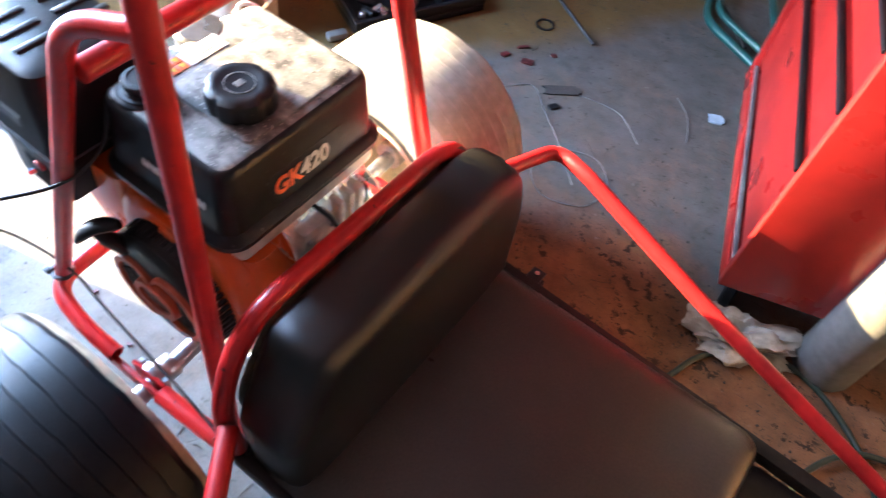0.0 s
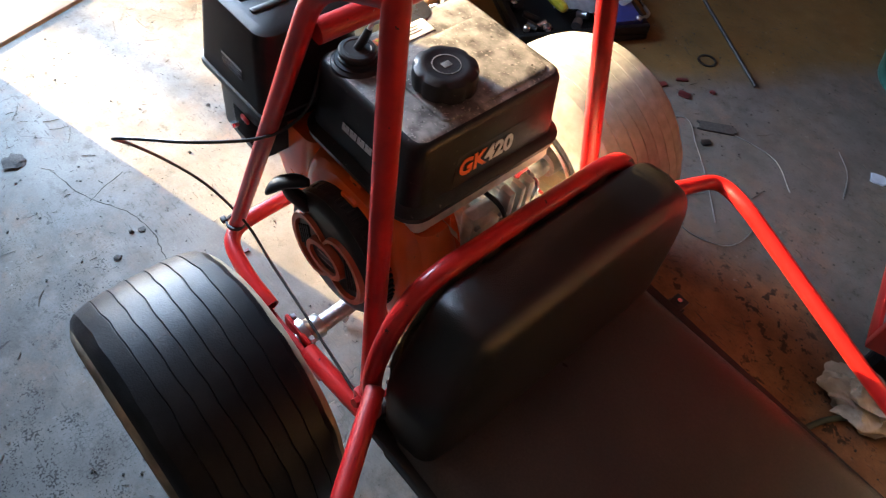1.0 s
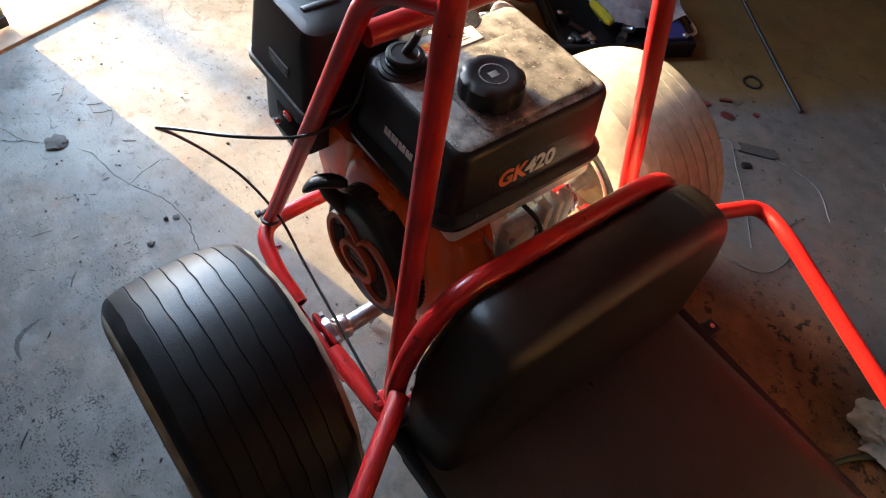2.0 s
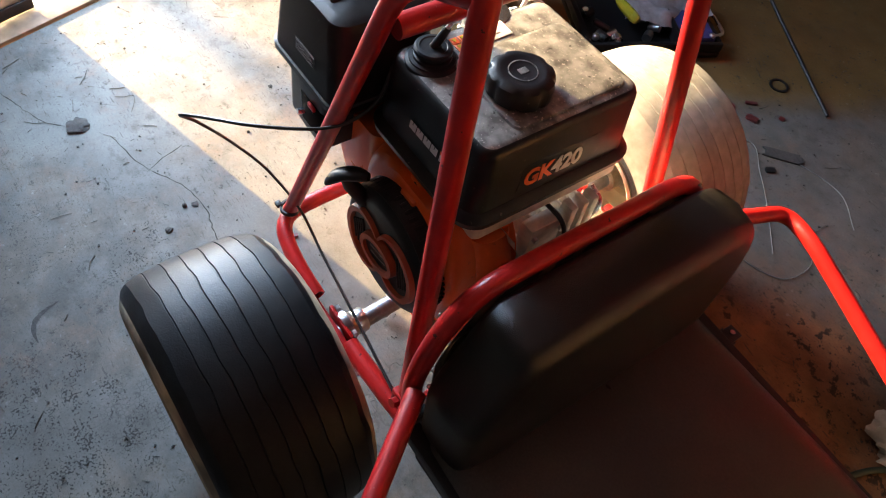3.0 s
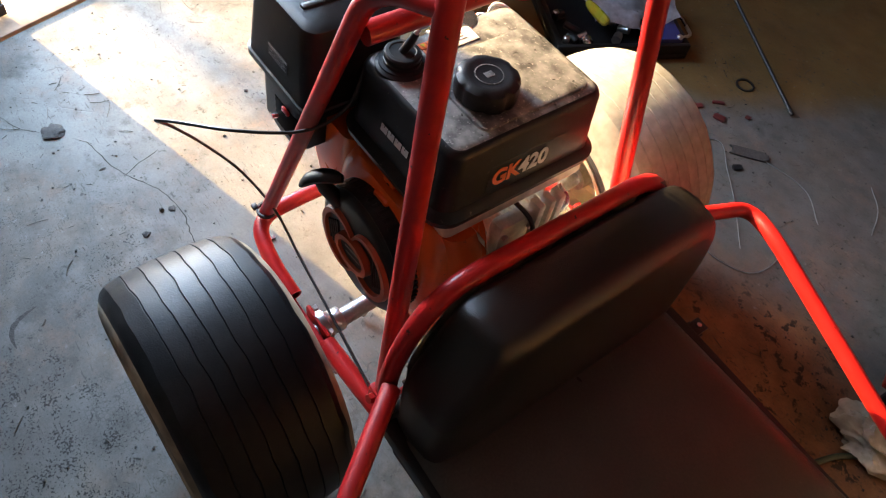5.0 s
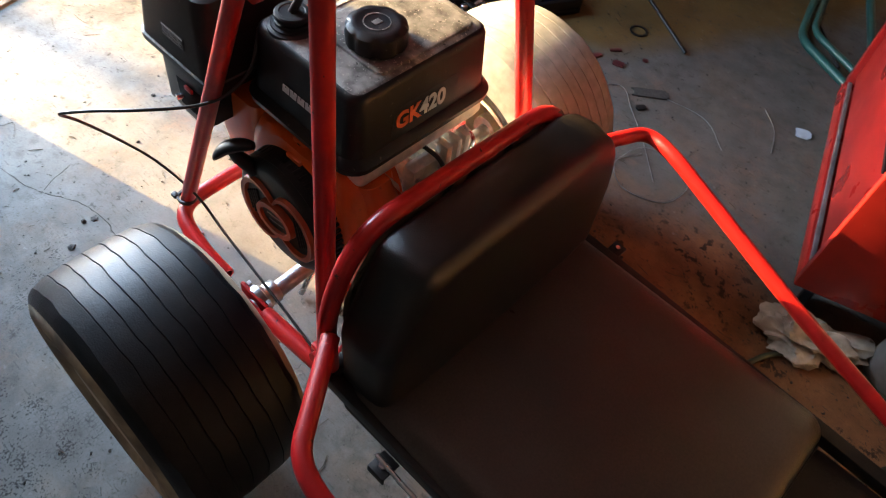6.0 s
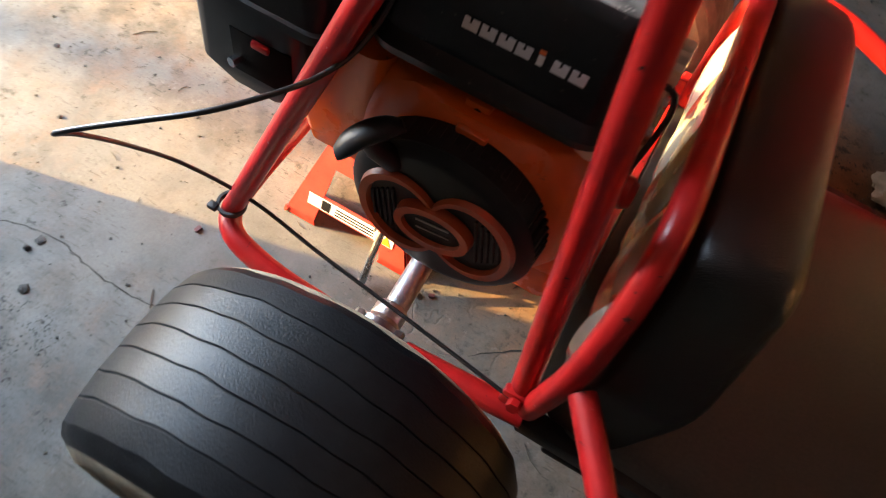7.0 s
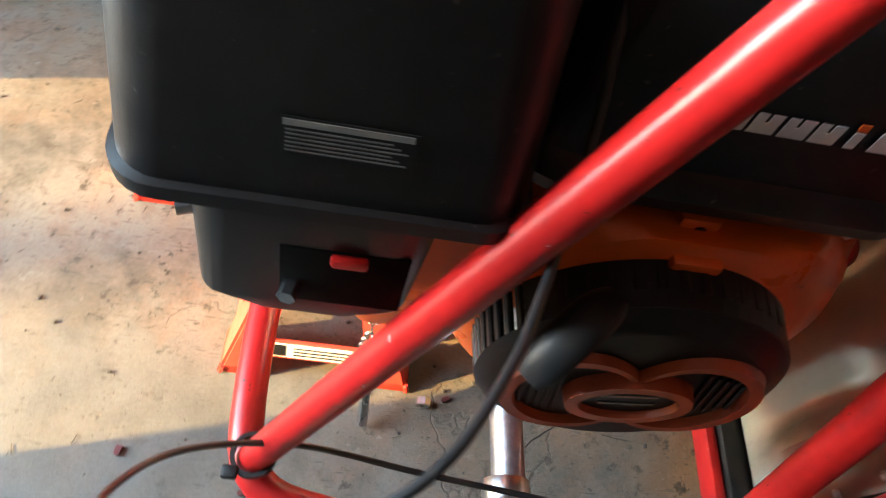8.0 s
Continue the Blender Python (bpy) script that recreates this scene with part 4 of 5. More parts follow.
for k in range(12):
    lug = new("drum_lug", mesh_of("drum_lug", box(B(), (0.0992, -0.183, 0), (0.0026, 0.024, 0.0062), 0.001, None, 1), BLACKPL) if k == 0 else lug.data)
    lug.parent = starter
    lug.matrix_world = Matrix.Translation(SC) @ Matrix.Rotation(-radians(50 + 7.2 * k), 4, "Y")


def ring_loop(cx, cz, rx, rz, w, y0, y1, n=40, a0=0, a1=360):
    """Raised oval band on the starter's face."""
    bm = B()
    secs = []
    for k in range(n):
        a = radians(a0 + (a1 - a0) * k / n)
        u = Vector((math.cos(a), 0, math.sin(a)))
        c = SC + Vector((cx + rx * u.x, 0, cz + rz * u.z))
        nrm = Vector((u.x / rx, 0, u.z / rz)).normalized()
        secs.append([c - nrm * w + Vector((0, y0, 0)), c - nrm * w * 0.7 + Vector((0, y1, 0)), c + nrm * w * 0.7 + Vector((0, y1, 0)), c + nrm * w + Vector((0, y0, 0))])
    secs.append(secs[0])
    return loft(bm, secs, cap=False, closed=False)


# two crossing lobes and a middle oval, tilted as one emblem
TILT_E = Matrix.Translation(SC) @ Matrix.Rotation(radians(-10), 4, "Y") @ Matrix.Translation(-SC)


def ring_part(name, bm, material, label=""):
    bmesh.ops.transform(bm, matrix=TILT_E, verts=bm.verts)
    return part(name, bm, material, starter, label)


def lobed_band(w, y0, y1, n=72):
    """Band along the joint outline of two ovals side by side."""
    bm = B()
    secs = []
    for k in range(n):
        a = 2 * math.pi * k / n
        c, q = math.cos(a), math.sin(a)
        best = 0
        for cx, cz in ((-0.036, 0.0), (0.036, 0.0)):
            A = (c / 0.042) ** 2 + (q / 0.052) ** 2
            Bq = -2 * (c * cx / 0.042 ** 2 + q * cz / 0.052 ** 2)
            Cq = (cx / 0.042) ** 2 + (cz / 0.052) ** 2 - 1
            best = max(best, (-Bq + math.sqrt(max(0, Bq * Bq - 4 * A * Cq))) / (2 * A))
        ctr = SC + Vector((c * best, 0, q * best))
        u = Vector((c, 0, q))
        secs.append([ctr - u * w + Vector((0, y0, 0)), ctr - u * w * 0.7 + Vector((0, y1, 0)), ctr + u * w * 0.6 + Vector((0, y1, 0)), ctr + u * w + Vector((0, y0, 0))])
    secs.append(secs[0])
    return loft(bm, secs, cap=False, closed=False)


ring_part("outer_ring", lobed_band(0.0065, -0.211, -0.220), ORANGE_SHADED, "orange moulded double-lobed ring")
ring_part("middle_ring", ring_loop(0.0, 0.0, 0.036, 0.026, 0.006, -0.211, -0.224), ORANGE_SHADED, "orange moulded oval ring")
disc = B()
prism(disc, [(0.032 * math.cos(radians(9 * k)), 0.022 * math.sin(radians(9 * k))) for k in range(40)], 0.006, plane_frame(SC + Vector((0, -0.213, 0)), (1, 0, 0), (0, 0, 1)))
ring_part("middle_plate", disc, BLACKPL, "black oval plate")
bm = B()
for v in (0.006, -0.006):
    box(bm, SC + Vector((0, -0.2195, v)), (0.036, 0.001, 0.0035 if v > 0 else 0.002), 0.0003)
ring_part("plate_bars", bm, GREYMETAL, "pale printed bars")
for sx in (-1, 1):
    for k in range(5):
        bm = box(B(), SC + Vector((sx * (0.044 + 0.006 * k), -0.2145, sx * 0.002)), (0.0028, 0.004, 0.066 - 0.007 * k), 0.0008, None, 1)
        ring_part("grille_bar", bm, DARK)
# pull grip
bm = B()
GC = Vector((-0.019, -0.231, 0.599))
GD = Vector((0.62, 0.60, 0.42)).normalized()
GN = Vector((-0.35, -0.30, 0.88))
GN = (GN - GD * GN.dot(GD)).normalized()
GS = GD.cross(GN)
secs = []
for k in range(13):
    t = -1 + 2 * k / 12
    c = GC + GD * t * 0.032 - GN * 0.010 * t * t
    w = 0.0125 * (1 - 0.45 * t ** 4)
    secs.append([c + GS * math.cos(a) * w + GN * math.sin(a) * w * (0.55 if math.sin(a) > 0 else 0.75) for a in (2 * math.pi * i / 14 for i in range(14))])
loft(bm, secs)
grip = part("pull_grip", bm, BLACKPL, starter, "black plastic pull grip")
bm = B()
sweep(bm, [GC - GN * 0.004, GC - GN * 0.022, Vector((0.000, -0.208, 0.552))], lambda t: 0.0085 + 0.004 * t, 12)
part("grip_neck", bm, BLACKPL, grip)

# near-black colour puts the opening's inner shade on a flat plate
HOLLOW_SHADE = mat("hollow_shade", (0.003, 0.003, 0.003), 0.95, spec=0.05)
# air cleaner
bm = B()
AC = (-0.243, -0.066, -0.224, -0.062)
slab(bm, [(AC[0] + 0.012, AC[1] - 0.010, AC[2] + 0.012, AC[3], 0.639, 0.020), (AC[0] + 0.002, AC[1] - 0.002, AC[2] + 0.002, AC[3] + 0.003, 0.646, 0.022), (AC[0], AC[1], AC[2], AC[3] + 0.004, 0.648, 0.022), (AC[0], AC[1], AC[2], AC[3] + 0.004, 0.657, 0.022), (AC[0] + 0.003, AC[1] - 0.003, AC[2] + 0.003, AC[3], 0.6585, 0.022), (AC[0] + 0.012, AC[1] - 0.012, AC[2] + 0.012, AC[3] - 0.005, 0.758, 0.024), (AC[0] + 0.016, AC[1] - 0.016, AC[2] + 0.016, AC[3] - 0.008, 0.769, 0.022), (AC[0] + 0.026, AC[1] - 0.026, AC[2] + 0.026, AC[3] - 0.016, 0.774, 0.018)], 6)
cleaner = part("air_cleaner", bm, BLACKPL, engine, "black plastic air cleaner box", 40)
# dark bars set on top, coloured as the slots' shade
for k in range(3):
    for v in (-0.165, -0.095):
        part("louvre", box(B(), (-0.190 + k * 0.030, v, 0.7745), (0.010, 0.052, 0.006), 0.0028), DARK, cleaner, "dark bar for the shade in a cooling slot")
bm = B()
slab(bm, [(-0.190, -0.132, -0.205, -0.06, 0.526, 0.008), (-0.216, -0.106, -0.213, -0.05, 0.552, 0.014), (-0.215, -0.098, -0.214, -0.04, 0.644, 0.02)], 4)
base = part("cleaner_base", bm, BLACKPL, cleaner, "black plastic elbow under the box")
part("opening", box(B(), (-0.142, -0.2132, 0.584), (0.062, 0.0022, 0.052), 0.001), HOLLOW_SHADE, base, "flat black plate, shade of the opening as colour")
part("red_wire", box(B(), (-0.140, -0.216, 0.605), (0.018, 0.005, 0.008), 0.002), RED, base, "red plastic connector")
bm = hexnut(B(), (-0.166, -0.212, 0.575), (-0.2, -1, 0.1), 0.0050, 0.012)
part("wing_bolt", bm, STEEL, base, "plated hexagon bolt")
part("side_bolt", hexnut(B(), (-0.212, -0.195, 0.606), (-1, -0.4, 0), 0.0042, 0.012), STEEL, base, "plated hexagon bolt")
# instruction plate as bars
ml = plane_frame((-0.171, -0.2192, 0.686), (1, 0, 0), (0, 0.09, 1))
plate = part("instruction_plate", prism(B(), [(-0.001, -0.001), (0.049, -0.001), (0.049, 0.0175), (-0.001, 0.0175)], 0.0005, ml), BLACKPL, cleaner, "black sticker with printed lines")
mt = ml @ Matrix.Translation((0, 0, 0.0005))
part("title_bar", prism(B(), [(0, 0.0135), (0.0475, 0.0135), (0.0475, 0.0165), (0, 0.0165)], 0.0004, mt), GREYMETAL, plate, "grey printed bar")
for k in range(6):
    w_ = 0.046 - 0.003 * (k % 3)
    part("print_line", prism(B(), [(0.001, 0.0005 + 0.0021 * k), (w_, 0.0005 + 0.0021 * k), (w_, 0.0012 + 0.0021 * k), (0.001, 0.0012 + 0.0021 * k)], 0.0004, mt), PRINT, plate, "grey printed line")
for o in (cleaner, *cleaner.children_recursive):
    o.data.transform(Matrix.Translation((0.007, 0.0, 0.009)))
# carburettor, linkage, muffler
part("carburettor", box(B(), (-0.085, -0.06, 0.60), (0.05, 0.05, 0.06), 0.012), ALU, engine, "cast aluminium carburettor")
bm = lathe(B(), [(-0.03, 0), (-0.03, 0.028), (-0.026, 0.032), (0.026, 0.032), (0.03, 0.028), (0.03, 0)], (-0.052, 0.0, 0.725), "z", 28)
part("filter_canister", bm, STEEL, engine, "bright metal canister")
for k in range(4):
    bm = sweep(B(), smooth_path([(-0.045, -0.03 + 0.03 * k, 0.66), (-0.060, -0.02 + 0.03 * k, 0.71 + 0.01 * k), (-0.040, 0.0 + 0.03 * k, 0.74), (-0.03, 0.02 + 0.028 * k, 0.70)]), 0.0032, 8)
    part("linkage", bm, WHITE if k % 2 else STEEL, engine, "pale wire and bright linkage rod")
for k in range(7):
    a = radians(25 + 26 * k)
    c = Vector((-0.062, 0.0, 0.690))
    bm = box(B(), c + Vector((0, math.cos(a) * 0.032, math.sin(a) * 0.032)), (0.006, 0.055, 0.0055), 0.0015, Euler((a, 0, 0)).to_matrix())
    part("spoke", bm, WHITE, engine, "white plastic spoke")
# throttle cable from the engine, round in the air, down to the frame
cable = sweep(B(), smooth_path([(-0.040, -0.150, 0.735), (-0.036, -0.172, 0.690), (-0.042, -0.205, 0.664), (-0.052, -0.240, 0.657), (-0.068, -0.280, 0.661), (-0.095, -0.322, 0.663), (-0.135, -0.346, 0.648), (-0.179, -0.361, 0.623), (-0.212, -0.371, 0.601), (-0.230, -0.345, 0.560), (-0.241, -0.298, 0.486), (-0.216, -0.258, 0.428), (-0.149, -0.237, 0.388), (-0.060, -0.245, 0.376), (0.030, -0.253, 0.368), (0.13, -0.263, 0.361), (0.212, -0.272, 0.356)], 10), 0.0024, 10)
ob = solid("throttle_cable", cable, CABLE, "black throttle cable looped from engine to frame", "cable", smooth=60)

# ---- clamps and fixings on the kart ----
for s in (-1, 1):
    bm = lathe(B(), [(0.0, 0.0138), (0.0, 0.0172), (0.007, 0.0172), (0.007, 0.0138)], (-0.181, s * 0.238, 0.352), "z", 20, closed=True)
    cl = part("leg_clamp", bm, DARK, kart, "dark tie round the foot of the leg")
    bm = box(B(), (-0.196, s * 0.252, 0.357), (0.012, 0.010, 0.008), 0.002)
    part("clamp_lug", bm, DARK, cl)
    bm = box(B(), (0.205, s * 0.266, 0.352), (0.034, 0.012, 0.034), 0.003)
    lug = part("leg_lug", bm, RED, kart)
    part("lug_bolt", hexnut(B(), (0.205, s * 0.271, 0.358), (0, s, 0.3), 0.008, 0.012), RED, lug)
# brake rod on the near seat rail
bm = sweep(B(), [(0.36, -0.292, 0.285), (0.42, -0.294, 0.278), (0.62, -0.292, 0.262), (0.95, -0.285, 0.24)], 0.004, 10)
part("brake_rod", bm, STEEL, kart, "thin plated brake rod")
# red caliper bracket by the sprocket
bm = box(B(), (0.140, 0.100, 0.490), (0.020, 0.046, 0.105), 0.005, Euler((radians(38), 0, 0)).to_matrix())
part("caliper_bracket", bm, RED, kart)
bm = lathe(B(), [(0.215, 0.03), (0.215, 0.095), (0.220, 0.095), (0.220, 0.03)], (0.012, 0, 0.297), seg=48)
part("brake_disc", bm, STEEL, kart, "bright steel brake disc")
# small black lug beside the cushion
bm = box(B(), (0.381, 0.285, 0.302), (0.026, 0.040, 0.005), 0.0015)
box(bm, (0.381, 0.267, 0.290), (0.026, 0.005, 0.026), 0.0015)
lug = part("seat_lug", bm, DARK, kart, "small black steel lug")
part("lug_bolt", hexnut(B(), (0.381, 0.292, 0.3045), (0, 0, 1), 0.005, 0.004), STEEL, lug, "plated bolt")
# small vinyl tacks down the near edge of the backrest
for z in (0.385, 0.435, 0.485):
    part("tack", lathe(B(), [(0.0, 0.0), (0.0, 0.004), (0.002, 0.003), (0.003, 0.0)], (0.236, -0.2475, z), "z", 8), STEEL, kart)

# ---- jack stand ----
JX0, JX1, JY0, JY1 = -0.268, -0.032, -0.035, 0.195
JC = Vector(((JX0 + JX1) / 2, (JY0 + JY1) / 2, 0))
stand = thing("jack_stand", (JC.x, JC.y, 0), "red pressed-steel jack stand with ratchet post on the floor", "jack stand", "jack stands")
TOPW, TOPZ = 0.042, 0.235


def stand_side(a, b):
    """One sloping side: two legs, a crossbar with a printed strip, an upper web."""
    a, b = Vector(a), Vector(b)
    u = (b - a).normalized()
    mid = (a + b) / 2
    half = (b - a).length / 2
    inward = (JC - mid).normalized()
    run = (JC - mid).length - TOPW
    up = (inward * run + Vector((0, 0, TOPZ))).normalized()
    H = math.hypot(run, TOPZ)
    m = plane_frame(mid, u, up)

    def w(v):
        return half + (TOPW - half) * v / H

    def strip(pts):
        bm = prism(B(), pts, 0.004, m)
        return bm
    for s in (-1, 1):
        part("leg", strip([(s * w(0), 0), (s * (w(0) - 0.052), 0), (s * (w(H * 0.55) - 0.030), H * 0.55), (s * w(H * 0.55), H * 0.55)]), RED_STAND, stand)
        part("foot", strip([(s * (w(0) + 0.006), 0), (s * (w(0) - 0.056), 0), (s * (w(0) - 0.050), 0.012), (s * (w(0) + 0.003), 0.012)]), RED_STAND, stand)
    part("web", strip([(-w(H * 0.55), H * 0.55), (w(H * 0.55), H * 0.55), (w(H), H), (-w(H), H)]), RED_STAND, stand)
    v0, v1 = 0.040, 0.070
    bar = part("crossbar", strip([(-w(v0) + 0.045, v0), (w(v0) - 0.045, v0), (w(v1) - 0.040, v1), (-w(v1) + 0.040, v1)]), RED_STAND, stand)
    return m, bar, w


m_near, bar_near, w_near = stand_side((JX0, JY0, 0.001), (JX1, JY0, 0.001))
stand_side((JX1, JY0, 0.001), (JX1, JY1, 0.001))
stand_side((JX1, JY1, 0.001), (JX0, JY1, 0.001))
stand_side((JX0, JY1, 0.001), (JX0, JY0, 0.001))
mm = m_near @ Matrix.Translation((0, 0, 0.0045))
bm = prism(B(), [(-0.082, 0.043), (0.082, 0.043), (0.082, 0.067), (-0.082, 0.067)], 0.0006, mm)
lab = part("sticker", bm, WHITE, bar_near, "white printed strip")
bm = B()
for k in range(3):
    prism(bm, [(-0.03, 0.047 + 0.006 * k), (0.045, 0.047 + 0.006 * k), (0.045, 0.0495 + 0.006 * k), (-0.03, 0.0495 + 0.006 * k)], 0.0012, mm)
prism(bm, [(-0.056, 0.045), (-0.040, 0.045), (-0.040, 0.065), (-0.056, 0.065)], 0.0012, mm)
part("print", bm, DARK, bar_near, "dark printed bars")
part("yellow_mark", prism(B(), [(0.058, 0.045), (0.078, 0.045), (0.068, 0.064)], 0.0012, mm), YELLOW, bar_near, "yellow warning triangle")
bm = box(B(), (JC.x, JC.y, 0.155), (0.034, 0.034, 0.29), 0.003)
pst = part("post", bm, RED_STAND, stand, "red toothed lifting post")
for k in range(9):
    part("tooth", box(B(), (JC.x + 0.021, JC.y, 0.09 + k * 0.021), (0.010, 0.028, 0.009), 0.002, Euler((0, radians(25), 0)).to_matrix()), STEEL if k % 2 else RED_STAND, pst)
bm = B()
slab(bm, [(JC.x - 0.03, JC.x + 0.03, JC.y - 0.05, JC.y + 0.05, 0.300, 0.006), (JC.x - 0.03, JC.x + 0.03, JC.y - 0.05, JC.y + 0.05, 0.3145, 0.006)], 3)
part("saddle", bm, RED_STAND, stand)
part("lock_pin", sweep(B(), [(-0.088, -0.030, 0.085), (-0.086, -0.062, 0.055), (-0.084, -0.092, 0.014)], 0.0065, 12), STEEL, stand, "plated locking pin hanging down")
bm = B()
for k in range(9):
    c = Vector((-0.098 + 0.001 * k, -0.028 + 0.004 * math.sin(k), 0.088 + 0.0115 * k))
    lathe(bm, [(-0.0015, 0.0045), (-0.0015, 0.0068), (0.0015, 0.0068), (0.0015, 0.0045)], c, "xy"[k % 2], 10, closed=True)
part("chain", bm, STEEL, stand, "small plated chain")

# hidden timber block added behind the raised driven wheel to stop low sun
bm = box(B(), (-0.105, 0.375, 0.046), (0.085, 0.25, 0.092), 0.006)
solid("wheel_chock", bm, WOOD, "hidden timber block added to stop sun under the raised wheel", "wheel chock")
copy_thing(stand, Matrix.Translation((-0.315, 0.32, 0)))

# ---- tool cabinet ----
CU, CV = Vector((-0.308, 0.951, 0)), Vector((0.951, 0.308, 0))
C0 = Vector((0.655, 0.655, 0))
CR = Matrix((CV, CU, Vector((0, 0, 1)))).transposed()
# unseen upper part added in CH so its red reflects in the seat
CW, CD, CH = 0.74, 0.46, 1.36
cab = thing("tool_cabinet", C0 + CU * CW / 2 + CV * CD / 2, "red steel roller tool cabinet with full-width drawers", "tool cabinet")


def cpos(v, u, z):
    return C0 + CV * v + CU * u + Vector((0, 0, z))


def cbox(v0, v1, u0, u1, z0, z1, bev=0.003):
    return box(B(), cpos((v0 + v1) / 2, (u0 + u1) / 2, (z0 + z1) / 2), (v1 - v0, u1 - u0, z1 - z0), bev, CR)


part("side_panel", cbox(0.0, CD, 0.0, 0.022, 0.13, CH), RED_CHIP, cab)
part("side_panel", cbox(0.0, CD, CW - 0.022, CW, 0.13, CH), RED_CHIP, cab)
part("bottom_panel", cbox(0.0, CD, 0.022, CW - 0.022, 0.13, 0.172), RED_CHIP, cab)
part("lower_trim", cbox(0.006, 0.016, 0.022, CW - 0.022, 0.1735, 0.181, 0.001), GREYMETAL, cab, "worn grey metal edge")
part("top_panel", cbox(0.0, CD, 0.022, CW - 0.022, CH - 0.03, CH), RED_CHIP, cab)
part("back_panel", cbox(CD - 0.02, CD, 0.022, CW - 0.022, 0.16, CH - 0.03), RED_CHIP, cab)
z = 0.205
for h in (0.273, 0.14, 0.125, 0.11, 0.11, 0.10, 0.10, 0.09, 0.07):
    d = part("drawer", cbox(0.012, 0.40, 0.036, CW - 0.036, z, z + h - 0.022), RED_CHIP, cab)
    # dark strip puts the shade of the drawer gap into colour
    part("pull", cbox(0.0, 0.014, 0.036, CW - 0.036, z + h - 0.030, z + h - 0.020, 0.002), DARK, d, "dark strip painted as a shaded drawer gap")
    z += h
for v in (0.06, CD - 0.06):
    for u in (0.07, CW - 0.07):
        c = cpos(v, u, 0.05)
        cs = part("caster", box(B(), c + Vector((0, 0, 0.058)), (0.05, 0.05, 0.044), 0.004, CR), DARK, cab, "dark steel caster")
        part("wheel", lathe(B(), [(-0.012, 0.0), (-0.012, 0.044), (-0.008, 0.05), (0.008, 0.05), (0.012, 0.044), (0.012, 0.0)], c, "x", 24), RUBBER, cs, "black rubber wheel")

# ---- things round the cabinet ----
bm = lathe(B(), [(0.0, 0.0), (0.0, 0.064), (0.012, 0.068), (1.10, 0.068), (1.12, 0.062), (1.135, 0.045), (1.14, 0.0)], (0.935, 0.728, 0.0), "z", 40)
solid("steel_cylinder", bm, CYLGREY, "upright dull grey metal cylinder beside the red cabinet", "cylinder")

# crumpled plastic bag
bm = B()
bmesh.ops.create_icosphere(bm, subdivisions=5, radius=1.0)
for v in bm.verts:
    d = v.co.normalized()
    n1 = noise.noise(d * 1.7 + Vector((3, 1, 7)))
    n2 = abs(noise.noise(d * 2.3 + Vector((1, 5, 2)))) + 0.12 * abs(noise.noise(d * 7.0))
    k = 0.95 + 0.60 * n1 - 0.75 * n2
    p = Vector((d.x * 0.140, d.y * 0.075, d.z * 0.055)) * k
    v.co = Matrix.Rotation(radians(20), 3, "Z") @ p + Vector((0.765, 0.655, 0.0))
    v.co.z = max(0.002 + 0.004 * abs(n1), v.co.z + 0.022)
solid("plastic_bag", bm, PLASTICBAG, "crumpled dusty translucent plastic bag on the floor", "bag", smooth=40)

bm = sweep(B(), smooth_path([(0.60, 0.20, 0.008), (0.652, 0.40, 0.008), (0.68, 0.48, 0.009), (0.713, 0.565, 0.009), (0.79, 0.650, 0.009), (0.87, 0.672, 0.009), (0.98, 0.640, 0.009), (1.10, 0.54, 0.009), (1.14, 0.42, 0.009), (1.05, 0.36, 0.009), (0.98, 0.42, 0.010), (1.06, 0.56, 0.022), (1.25, 0.62, 0.009)], 8), 0.0065, 10)
solid("garden_hose", bm, HOSE, "dark green rubber hose lying in loops on the floor", "hose", smooth=60)

# green tubular frame lying on the floor
fr = thing("tube_frame", (0.3, 1.75, 0), "dark green tubular metal frame lying on the floor", "metal frame")
GO = Vector((0.205, 1.690, 0.016))
ga, gb = Vector((0.235, -0.115, 0)).normalized(), Vector((-0.10, 0.36, 0)).normalized()
part("frame_tube", sweep(B(), fillet([GO + gb * 0.62, GO, GO + ga * 0.42], 0.06), 0.0135, 14), GREEN, fr)
part("frame_tube", sweep(B(), fillet([GO + gb * 0.55 + ga * 0.035 + Vector((0, 0, 0.03)), GO + ga * 0.035 + gb * 0.035 + Vector((0, 0, 0.03)), GO + ga * 0.42 + gb * 0.045 + Vector((0, 0, 0.03))], 0.05), 0.011, 14), GREEN, fr)
part("cross_tube", sweep(B(), [GO + gb * 0.10 + ga * 0.03 + Vector((0, 0, 0.03)), GO + ga * 0.18 + gb * 0.02 + Vector((0, 0, 0.012))], 0.006, 10), DARK, fr)
part("end_tube", sweep(B(), [GO + ga * 0.30 + gb * 0.16 + Vector((0, 0, 0.02)), GO + ga * 0.22 + gb * 0.48 + Vector((0, 0, 0.02))], 0.013, 14, wall=0.002), GREEN, fr)

# steel rod leaning from the tool case to the floor
bm = sweep(B(), [(0.0, 1.327, 0.008), (-0.30, 1.44, 0.075), (-0.56, 1.54, 0.135)], 0.0058, 12)
solid("steel_rod", bm, DARK, "thin dark steel rod leaning against the tool case", "rod")

# ---- tool case with tools ----
case_ = thing("tool_case", (-0.54, 1.10, 0), "open black and blue plastic tool case full of tools", "tool case")
TU, TV = Vector((0.187, 0.380, 0)).normalized(), Vector((-0.897, 0.442, 0)).normalized()
TR3 = Matrix((TU, TV, Vector((0, 0, 1)))).transposed()
T0 = Vector((-0.52, 0.85, 0))


